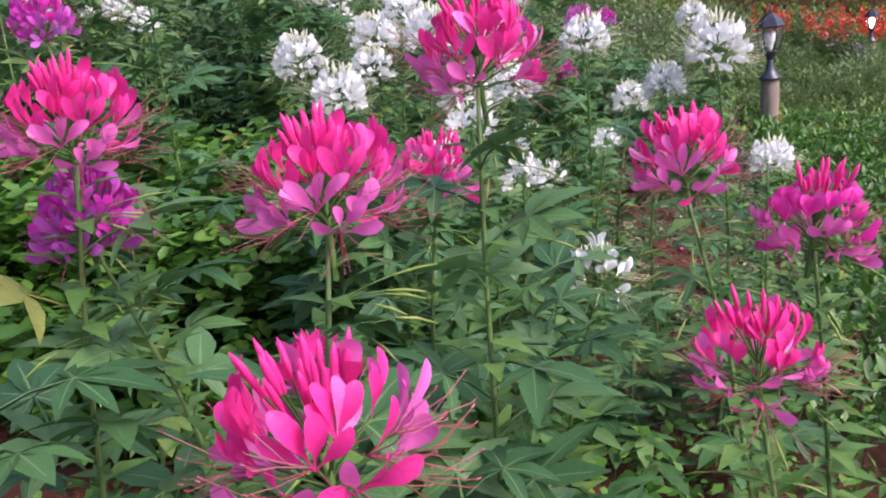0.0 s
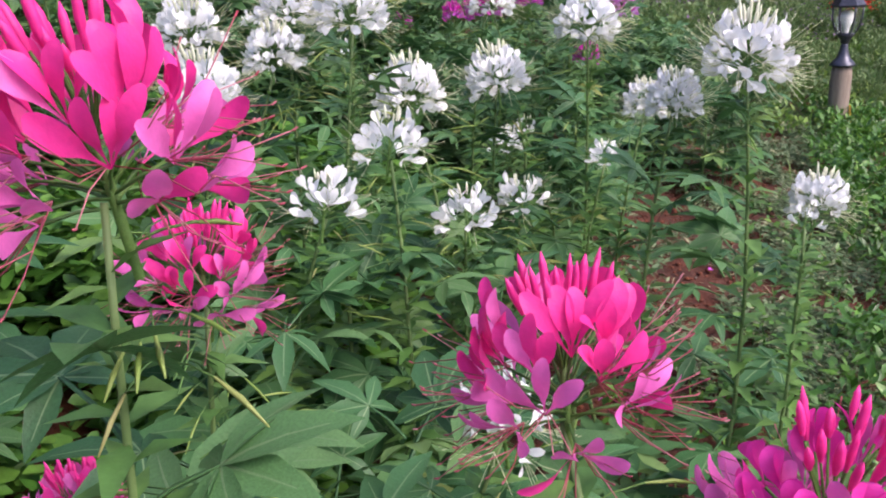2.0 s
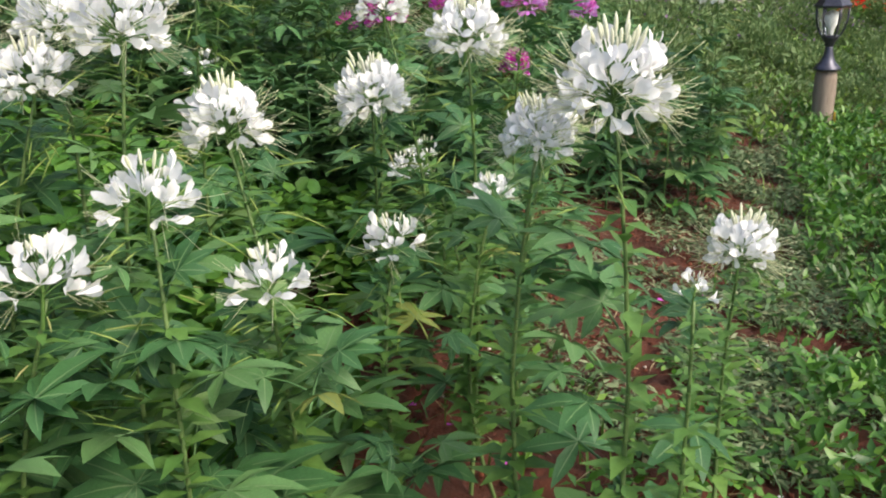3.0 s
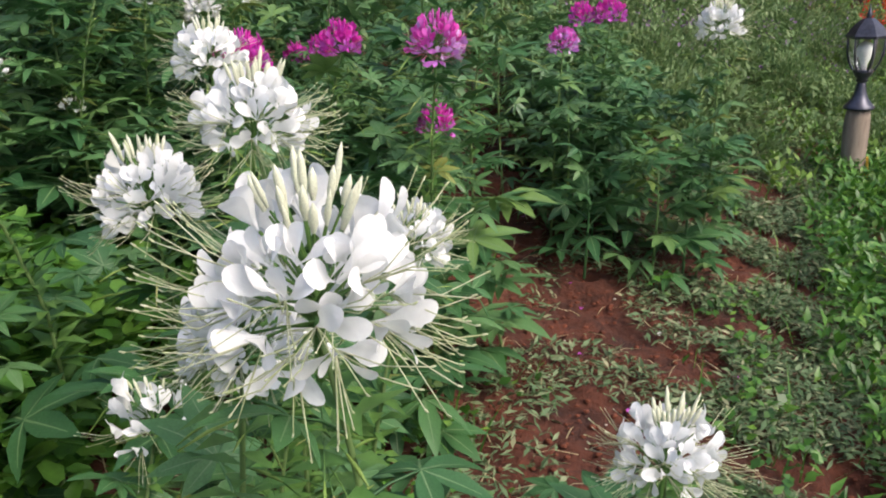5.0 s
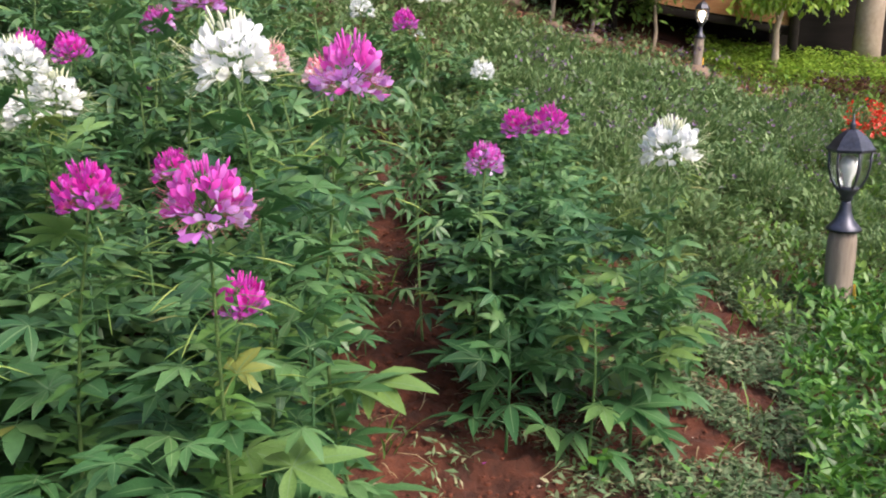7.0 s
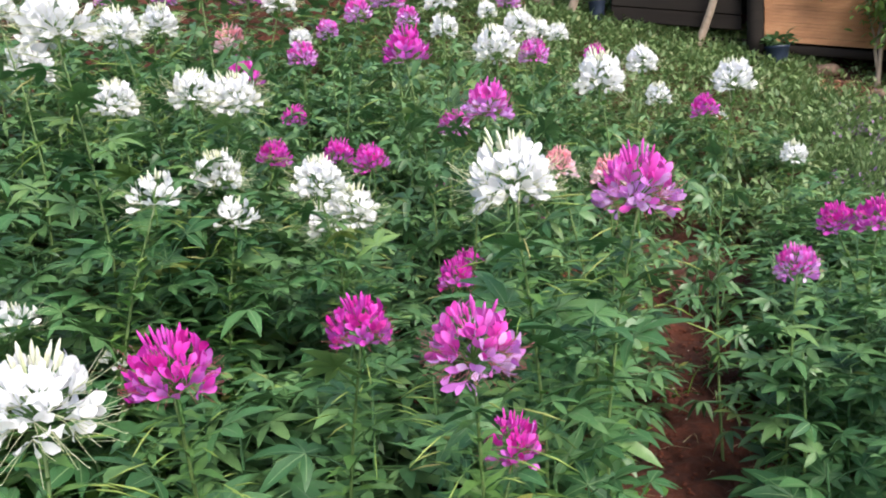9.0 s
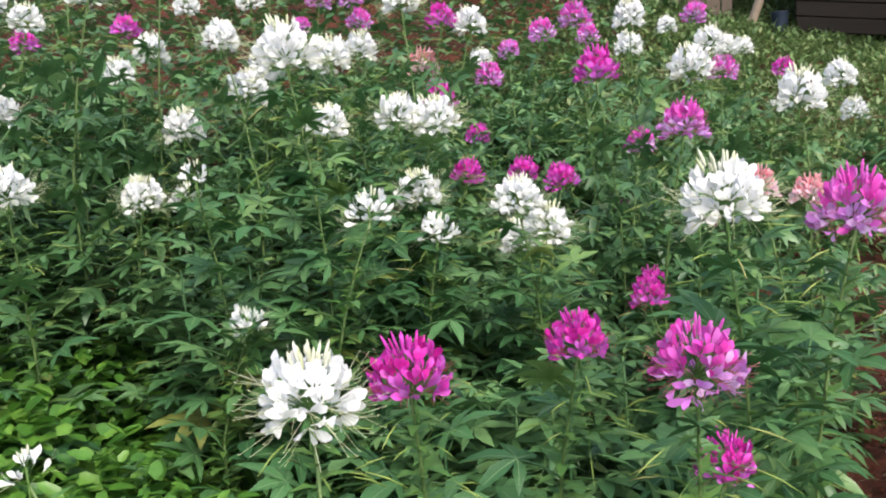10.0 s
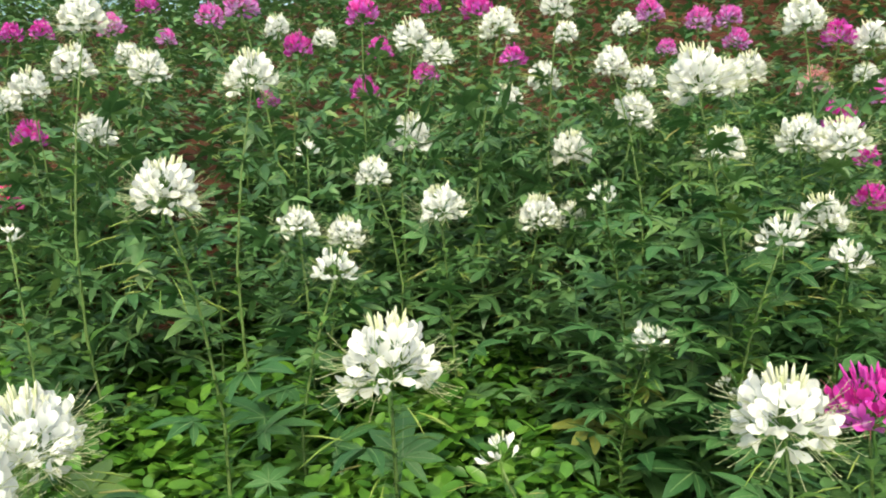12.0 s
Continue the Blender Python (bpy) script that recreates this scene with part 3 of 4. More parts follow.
# ---- the bed's blooms ----
cleome(0.25, 3.18, 1.32, 0.072, "white")
cleome(0.21, 3.42, 1.28, 0.073, "magenta")
cleome(0.35, 3.70, 1.29, 0.060, "magenta")
cleome(0.60, 3.62, 1.30, 0.073, "lilac")
cleome(0.56, 3.82, 1.07, 0.058, "magenta")
cleome(0.47, 4.06, 1.51, 0.086, "white")
cleome(0.66, 4.25, 1.47, 0.089, "lilac")
cleome(0.28, 5.24, 1.42, 0.066, "pale")
cleome(-0.25, 4.55, 1.39, 0.073, "white")
cleome(-0.24, 4.39, 1.48, 0.073, "white")
cleome(-0.48, 4.74, 1.32, 0.073, "white")
cleome(-0.48, 4.32, 1.39, 0.063, "sparse")
cleome(-0.67, 4.47, 1.50, 0.075, "white")
cleome(-0.44, 4.01, 1.48, 0.065, "sparse")
cleome(-0.69, 3.79, 1.21, 0.052, "sparse")
cleome(0.02, 4.90, 1.66, 0.078, "lilac")
cleome(-0.57, 5.78, 1.60, 0.073, "lilac")
cleome(-0.44, 4.94, 1.50, 0.062, "magenta")
cleome(-0.99, 5.52, 1.50, 0.073, "magenta")
cleome(-0.77, 4.85, 1.53, 0.062, "magenta")
cleome(-1.59, 6.00, 1.67, 0.073, "magenta")
cleome(-0.67, 4.57, 1.73, 0.080, "white")
cleome(-0.78, 4.51, 1.75, 0.073, "white")
cleome(-0.93, 4.90, 1.81, 0.073, "magenta")
cleome(-0.95, 4.36, 1.73, 0.069, "white")
cleome(-1.76, 4.37, 1.76, 0.085, "white")
cleome(-1.63, 4.59, 1.90, 0.086, "white")
cleome(-0.67, 3.97, 1.91, 0.092, "white")
cleome(-1.04, 4.48, 1.96, 0.073, "white")
cleome(-1.40, 4.99, 2.05, 0.073, "white")
cleome(-1.36, 5.33, 1.99, 0.077, "pale")
cleome(-1.29, 5.71, 1.94, 0.073, "lilac")
cleome(-2.21, 6.89, 2.17, 0.073, "white")
cleome(-1.91, 6.77, 2.18, 0.073, "lilac")
cleome(-1.13, 5.38, 2.14, 0.073, "white")
cleome(-1.22, 5.30, 2.16, 0.073, "magenta")
cleome(-1.29, 6.17, 2.17, 0.073, "lilac")
cleome(-0.77, 5.63, 2.13, 0.073, "lilac")
cleome(-1.52, 7.03, 2.23, 0.073, "lilac")
cleome(-0.48, 5.27, 1.88, 0.090, "magenta")
cleome(-0.85, 6.25, 2.06, 0.073, "white")
cleome(-0.58, 5.74, 2.12, 0.073, "white")
cleome(-0.79, 6.88, 2.24, 0.073, "lilac")
cleome(-1.48, 8.03, 2.35, 0.073, "white")
cleome(-0.07, 5.16, 1.85, 0.073, "white")
cleome(-0.36, 6.16, 1.89, 0.073, "lilac")
cleome(-0.30, 5.89, 1.99, 0.073, "white")
cleome(-0.70, 7.05, 2.08, 0.073, "white")
cleome(-0.93, 7.93, 2.14, 0.073, "white")
cleome(0.22, 5.34, 1.74, 0.090, "white")
cleome(-0.53, 7.50, 1.95, 0.073, "magenta")
cleome(0.08, 6.32, 1.83, 0.073, "white")
cleome(-0.08, 7.17, 1.69, 0.073, "white")
cleome(0.59, 5.63, 1.71, 0.073, "white")
cleome(0.23, 6.85, 1.61, 0.073, "magenta")
cleome(-0.03, 8.60, 1.54, 0.045, "few")
cleome(-1.07, 6.56, 1.26, 0.052, "magenta")
cleome(-0.03, 4.74, 1.16, 0.063, "magenta")
cleome(-0.55, 6.55, 1.12, 0.065, "magenta")
cleome(0.83, 5.32, 1.13, 0.073, "lilac")
cleome(0.90, 5.83, 1.20, 0.073, "magenta")
cleome(1.03, 5.81, 1.21, 0.083, "magenta")
cleome(0.57, 7.38, 1.35, 0.073, "white")
cleome(1.43, 5.13, 1.22, 0.092, "white")
cleome(-0.41, 5.53, 1.05, 0.073, "magenta")
cleome(-1.47, 3.99, 1.53, 0.073, "white")
cleome(-1.79, 4.38, 1.49, 0.073, "white")
cleome(-0.85, 3.78, 1.59, 0.049, "few")
cleome(-0.06, 2.73, 1.41, 0.073, "white")
cleome(-0.10, 2.26, 1.37, 0.064, "white")
cleome(-0.17, 2.98, 1.19, 0.045, "few")
cleome(-1.47, 2.98, 2.00, 0.080, "white")
cleome(-3.72, 3.75, 2.16, 0.073, "magenta")
cleome(-0.80, 2.58, 1.67, 0.073, "white")
cleome(-1.85, 2.86, 1.60, 0.045, "few")
cleome(-2.00, 2.60, 1.87, 0.073, "white")
cleome(-1.98, 2.55, 2.09, 0.073, "white")
cleome(-2.04, 2.79, 2.09, 0.073, "white")
cleome(-3.75, 3.01, 2.40, 0.073, "white")
cleome(-2.49, 2.45, 2.08, 0.073, "white")
cleome(-3.35, 2.40, 2.11, 0.073, "white")
cleome(-2.76, 2.45, 1.91, 0.073, "magenta")
cleome(-2.98, 2.35, 1.66, 0.073, "hotpink")
cleome(-1.58, 2.31, 1.56, 0.045, "few")
cleome(-1.39, 3.07, 1.55, 0.061, "white")
cleome(-1.46, 3.25, 1.51, 0.061, "white")
cleome(-0.99, 3.02, 1.45, 0.059, "sparse")
cleome(-1.72, 3.47, 1.70, 0.065, "white")
cleome(-2.25, 3.89, 1.86, 0.104, "white")
cleome(-1.11, 3.40, 1.59, 0.068, "white")
cleome(-1.89, 3.74, 2.21, 0.073, "white")
cleome(-2.26, 4.05, 2.21, 0.073, "white")
cleome(-3.08, 4.16, 2.36, 0.073, "magenta")
cleome(-2.99, 4.38, 2.22, 0.073, "magenta")
cleome(-2.34, 3.73, 2.06, 0.066, "magenta")
cleome(-2.63, 3.55, 2.28, 0.073, "magenta")
cleome(-3.79, 4.14, 2.53, 0.073, "white")
cleome(-3.44, 3.73, 2.52, 0.073, "white")
cleome(-2.15, 3.65, 2.34, 0.073, "magenta")
cleome(-1.65, 2.55, 2.18, 0.073, "white")
cleome(-3.26, 2.86, 2.45, 0.073, "lilac")
cleome(-4.39, 2.66, 2.61, 0.073, "magenta")
cleome(-4.40, 2.50, 2.59, 0.073, "magenta")
cleome(-4.03, 3.18, 2.72, 0.073, "magenta")
cleome(-3.16, 3.31, 2.50, 0.073, "lilac")
cleome(-2.31, 3.21, 2.38, 0.073, "lilac")
cleome(-4.89, 3.45, 2.69, 0.073, "lilac")
cleome(-1.64, 3.97, 2.22, 0.073, "white")
cleome(-1.85, 4.01, 2.32, 0.073, "magenta")
cleome(-2.60, 4.67, 2.26, 0.073, "magenta")
cleome(-1.93, 4.37, 2.07, 0.073, "white")
cleome(-2.73, 5.10, 2.42, 0.073, "white")
cleome(-2.53, 5.35, 2.44, 0.073, "white")
cleome(-1.85, 4.39, 2.36, 0.073, "white")
cleome(-1.57, 4.44, 2.08, 0.073, "white")
cleome(-2.10, 5.06, 2.10, 0.073, "white")
cleome(-2.36, 4.47, 2.03, 0.073, "white")
cleome(-3.72, 4.82, 2.74, 0.073, "magenta")
cleome(-2.16, 5.18, 2.43, 0.073, "lilac")
cleome(-2.01, 5.35, 2.37, 0.073, "lilac")
cleome(-3.36, 6.43, 2.48, 0.073, "lilac")
cleome(-2.16, 5.72, 2.43, 0.073, "lilac")
cleome(-2.15, 5.76, 2.31, 0.073, "lilac")
cleome(-0.93, 4.73, 2.15, 0.074, "white")
cleome(0.28, 2.84, 1.15, 0.087, "white")
cleome(0.12, 2.36, 1.19, 0.079, "white")
cleome(0.26, 2.11, 0.99, 0.061, "sparse")
cleome(0.05, 1.88, 1.08, 0.065, "sparse")
cleome(0.14, 2.01, 1.15, 0.067, "sparse")
cleome(0.35, 2.64, 0.87, 0.069, "sparse")
cleome(0.35, 3.18, 0.93, 0.043, "few")
cleome(0.56, 2.70, 0.96, 0.047, "sparse")
cleome(0.66, 2.29, 1.18, 0.061, "white")
cleome(1.07, 2.65, 0.87, 0.074, "white")
cleome(0.90, 2.17, 0.96, 0.038, "few")
cleome(0.77, 2.18, 1.28, 0.084, "white")
cleome(0.51, 2.73, 1.29, 0.080, "white")
cleome(0.05, 2.18, 1.37, 0.073, "white")
cleome(-0.54, 3.93, 1.08, 0.045, "few")
cleome(0.01, 0.71, 1.29, 0.080, "hotpink")
cleome(0.16, 1.00, 1.38, 0.083, "hotpink")
cleome(0.05, 0.39, 1.20, 0.073, "hotpink")
cleome(-0.25, 0.78, 1.36, 0.073, "hotpink")
cleome(-0.28, 0.84, 1.25, 0.070, "magenta")
cleome(0.08, 1.30, 1.18, 0.072, "hotpink")
cleome(0.42, 1.05, 1.22, 0.075, "hotpink")
cleome(0.585, 1.03, 1.13, 0.082, "magentapink")
cleome(0.45, 0.83, 1.03, 0.078, "hotpink")
cleome(-0.18, 1.42, 0.80, 0.073, "hotpink")
cleome(0.36, 1.45, 0.94, 0.066, "sparse")
cleome(-0.69, 1.66, 1.47, 0.073, "magenta")
cleome(-0.31, 2.27, 1.33, 0.073, "white")
cleome(-0.16, 1.94, 1.26, 0.070, "white")
cleome(-0.11, 2.19, 1.29, 0.062, "white")
cleome(0.29, 4.77, 1.48, 0.052, "pale")
cleome(-1.77, 3.25, 1.78, 0.045, "few")
cleome(0.68, 2.93, 1.06, 0.065, "white")
cleome(0.29, 3.26, 0.87, 0.060, "sparse")


# ---- leafy plants between them ----
def in_bed(x, y):
    edge = 0.62 if y < 2.2 else 0.40 if y < 4.2 else 1.0 + 0.05 * (y - 4)
    return x < edge and bare(x, y) < 0.45 and not (y < 0.75 and x > -0.15) and not (4.2 < y < 7.8 and abs(x - 0.75 + 0.24 * (y - 4.3)) < 0.31)


placed = 0
while placed < 235:
    fx, fy = rng.uniform(-3.6, 1.3), rng.uniform(0.4, 7.6)
    if not in_bed(fx, fy):
        continue
    if fy < 3.2 and rng.random() < 0.4:
        continue
    # plants below the camera's walk are kept short to leave it clear
    under_camera = fy < 3.2 and fx > 0.37 * fy - 0.4
    low_zone = fy < 3.5 and fx < -0.1 or fy < 3.9 and -1.2 < fx < 0.42
    if low_zone and rng.random() < 0.95:
        continue
    if fx > -1.0 and max(bare(fx + a, fy + b) for a, b in ((0.15, 0), (-0.15, 0), (0, 0.15), (0, -0.15))) > 0.55:
        continue
    # plants on the camera's line of sight to a soil patch stay low
    sight_gap = -2.6 < fx < -0.9 and abs(fy - 3.5 + 0.6 * (fx + 0.9)) < 0.2
    leafy_plant(fx, fy, rng.uniform(0.25, 0.36) if sight_gap else rng.uniform(0.3, 0.44) if under_camera else rng.uniform(0.4, 0.66) if low_zone else rng.uniform(0.55, 0.88))
    placed += 1
far_plants = []
for n, x0, x1, y0, y1, low, high in ((54, -3.8, -1.5, 2.0, 4.7, 0.55, 0.85), (46, -3.2, 0.5, 5.4, 8.8, 0.45, 0.75)):
    for _ in range(n):
        fx, fy = rng.uniform(x0, x1), rng.uniform(y0, y1)
        if not on_sight_strip(fx, fy) and bare(fx, fy) < 0.5:
            far_plants.append(pose(fx, fy, ground(fx, fy) - 0.01, 0, 0, rng.random() * 360) @ Matrix.Diagonal((0.95, 0.95, rng.uniform(low, high), 1)))
fv, ff = [], []
for m in far_plants:
    me, o = rng.choice(BUNCHES), len(fv)
    fv += [tuple(m @ v.co) for v in me.vertices]
    ff += [tuple(k + o for k in q.vertices) for q in me.polygons]
tagged(new("row_foliage", mesh_of("row_foliage", fv, ff, [FOLIAGE])), "dense green palmate foliage between the farther flower rows", "foliage", kind="stuff")
for fx, fy, fh in ((0.60, 4.10, 0.80), (0.42, 3.95, 0.85), (0.52, 3.66, 0.52), (0.86, 5.22, 0.80), (1.08, 5.42, 0.78), (1.36, 5.15, 0.86), (1.22, 5.00, 0.66), (1.02, 5.72, 0.76), (1.45, 5.42, 0.72), (0.95, 4.98, 0.55)):
    leafy_plant(fx, fy, fh)


# ---- low growth ----
def herb_spots(n, x0, x1, y0, y1, keep, height, size, per=7, spread=0.035, rise=(-0.5, 0.7), slim=1.0):
    out = []
    while len(out) < n:
        cx, cy = rng.uniform(x0, x1), rng.uniform(y0, y1)
        if not keep(cx, cy):
            continue
        hmax = height(cx, cy)
        for _ in range(per):
            x, y = cx + rng.gauss(0, spread), cy + rng.gauss(0, spread)
            z = ground(x, y) + 0.01 + hmax * rng.random() ** 0.7
            s = size * rng.uniform(0.6, 1.25)
            out.append((x, y, z, rng.random() * 6.28, rng.uniform(*rise), rng.uniform(-0.6, 0.6), s, s * slim * rng.uniform(0.45, 0.75)))
    return out


def verge_edge(y):
    return 0.95 + 0.06 * y if y < 2.6 else 1.10 + 0.46 * (y - 2.6) if y < 4 else 1.75 + 0.17 * (y - 4)


def on_verge(x, y):
    return x > verge_edge(y) + 0.18 * noise.noise((x * 2, y * 2, 9))


def under_bed(x, y):
    return x < verge_edge(y) and rng.random() > 1.6 * bare(x, y) and (noise.noise((x * 2.2, y * 2.2, 4)) > -0.35)


def lush(x, y):
    return 0.20 + 0.16 * noise.noise((x * 2.6, y * 2.6, 2))


scatter("verge_herbs", herb_spots(48000, 0.9, 4.4, -0.4, 7.2, on_verge, lush, 0.066, 11, 0.045, (-0.5, 1.3), 0.72), LANCE, LANCE_F, HERB, "dense bright green low herbs beside the flower bed", "ground cover")
scatter("bed_herbs", herb_spots(36000, -4.0, 1.6, -0.2, 7.5, under_bed, lambda x, y: 0.12 + 0.12 * max(0, noise.noise((x * 3, y * 3, 8))), 0.042), DIAMOND, DIAMOND_F, HERB, "low green herbs growing between the flowers", "ground cover")
scatter("clover_patch", herb_spots(28000, -2.3, 0.2, 1.8, 3.9, lambda x, y: rng.random() > 1.5 * bare(x, y) and noise.noise((x * 2.5, y * 2.5, 31)) > -0.3, lambda x, y: (0.46 if -1.5 < x < 0 and 2.2 < y < 3.5 else 0.26) + 0.14 * noise.noise((x * 3, y * 3, 8)), 0.062, 8), OVAL_LOW, OVAL_LOW_F, CLOVER, "bright green leafy herbs in front of the flowers", "ground cover")
scatter("far_bed", herb_spots(42000, -14, -2.6, -1.0, 11.5, lambda x, y: True, lambda x, y: 0.75, 0.11, 10, 0.12), DIAMOND, DIAMOND_F, FOLIAGE, "dense dark green foliage of the upper flower bed", "foliage")
scatter("lawn_herbs", herb_spots(22000, 1.6, 9, 6.4, 12.5, lambda x, y: x > 1.9 + 0.12 * (y - 6.4), lambda x, y: 0.14, 0.07, 9, 0.04, (0.1, 1.3), 0.6), DIAMOND, DIAMOND_F, LAWN, "bright green low herbs round the garden lamp", "ground cover")

scatter("outer_weeds", herb_spots(14000, -9, 10, -7, 7, lambda x, y: y < 0.3 or x > 4.3, lambda x, y: 0.2, 0.12, 8, 0.16), DIAMOND, DIAMOND_F, HERB, "green weeds on the open ground round the bed", "ground cover")

grass = []
for _ in range(3500):
    x, y = rng.uniform(-2.5, 3.2), rng.uniform(0.5, 7.5)
    if bare(x, y) > 0.6:
        continue
    s = rng.uniform(0.08, 0.22)
    grass.append((x, y, ground(x, y), rng.random() * 6.28, rng.uniform(0.7, 1.4), 0, s, rng.uniform(0.004, 0.008)))
scatter("grass_blades", grass, BLADE, BLADE_F, HERB, "thin green grass blades", "grass")

cut = []
while len(cut) < 36000:
    x, y = rng.uniform(0.5, 2.6), rng.uniform(3.0, 7.4)
    mid = 1.25 + 0.2 * (y - 3.5)
    if abs(x - mid) > 0.85 * rng.random() + 0.05 or noise.noise((x * 3.5, y * 3.5, 12)) < -0.1 - 0.25 * max(0, x - mid):
        continue
    if rng.random() < 0.75 * bare(x, y):
        continue
    s = rng.uniform(0.018, 0.055)
    cut.append((x, y, ground(x, y) + rng.uniform(0.015, 0.07), rng.random() * 6.28, rng.uniform(-0.5, 0.6), rng.uniform(-0.8, 0.8), s, s * rng.uniform(0.12, 0.34)))
scatter("cut_weeds", cut, DIAMOND, DIAMOND_F, CUT, "wilted grey-green cut weeds strewn on the soil", "cut weeds")

stalks = []
for _ in range(700):
    x, y = rng.uniform(-0.6, 2.0), rng.uniform(1.2, 6.8)
    s = rng.uniform(0.05, 0.18)
    stalks.append((x, y, ground(x, y) + 0.022, rng.random() * 6.28, rng.uniform(-0.05, 0.1), 0, s, 0.004))
scatter("dry_stalks", stalks, BLADE, BLADE_F, STRAW, "dry straw-coloured stalks lying on the soil", "straw")


def lumps(name, n, area, size, mat, label, category):
    sp = Soup()
    base = bmesh.new()
    bmesh.ops.create_icosphere(base, subdivisions=1, radius=1)
    bv, bf = [v.co.copy() for v in base.verts], [tuple(v.index for v in f.verts) for f in base.faces]
    base.free()
    while n:
        x, y = rng.uniform(*area[:2]), rng.uniform(*area[2:])
        if bare(x, y) < 0.25 and rng.random() < 0.85:
            continue
        s = size * rng.uniform(0.4, 1.3)
        o = Vector((x, y, ground(x, y) + 0.012 + s * 0.2))
        sp.add([o + Vector((v.x * s * rng.uniform(0.7, 1.3), v.y * s * rng.uniform(0.7, 1.3), v.z * s * rng.uniform(0.4, 0.75))) for v in bv], bf)
        n -= 1
    return tagged(new(name, sp.mesh(name, [mat])), label, category, kind="stuff")


lumps("soil_clods", 2200, (-0.8, 2.2, 1.0, 7.0), 0.0095, CLOD, "crumbled red soil clods", "soil")
lumps("pebbles", 160, (-0.6, 2.2, 1.2, 6.5), 0.007, PEBBLE, "small pale pebbles on the soil", "pebbles")

# petals that have dropped on the soil
FALLEN = Soup()
petal(FALLEN, Vector((0, 0, 0)), Vector((1, 0, 0.05)), Vector((0, 0, 1)), 0.026, 0.016, 0)
FALLEN_PINK = FALLEN.mesh("fallen_petal", [MAG_LOW])
FALLEN_WHITE = FALLEN.mesh("fallen_petal", [WHITE])
for i in range(46):
    x, y = rng.uniform(0.0, 1.5), rng.uniform(1.6, 5.6)
    white = rng.random() < 0.45
    ob = new("fallen_petal", FALLEN_WHITE if white else FALLEN_PINK)
    ob.matrix_basis = pose(x, y, ground(x, y) + 0.028, rng.uniform(-20, 20), rng.uniform(-20, 20), rng.random() * 360)
    tagged(ob, "fallen white petal on the soil" if white else "fallen violet petal on the soil", "petal", "fallen petals")


# ---- garden lamps ----
def ring(bm, z, radius, sides, turn=0.0):
    return [bm.verts.new((radius * math.cos(turn + 2 * math.pi * k / sides), radius * math.sin(turn + 2 * math.pi * k / sides), z)) for k in range(sides)]


def lathe(profile, sides, turn=0.0, wobble=0.0, seed=0):
    bm = bmesh.new()
    r = random.Random(seed)
    rings = [ring(bm, z, rad * (1 + wobble * r.uniform(-1, 1)), sides, turn) for rad, z in profile]
    for a, b in zip(rings, rings[1:]):
        for k in range(sides):
            bm.faces.new((a[k], a[(k + 1) % sides], b[(k + 1) % sides], b[k]))
    bm.faces.new(rings[0][::-1])
    bm.faces.new(rings[-1])
    return bm


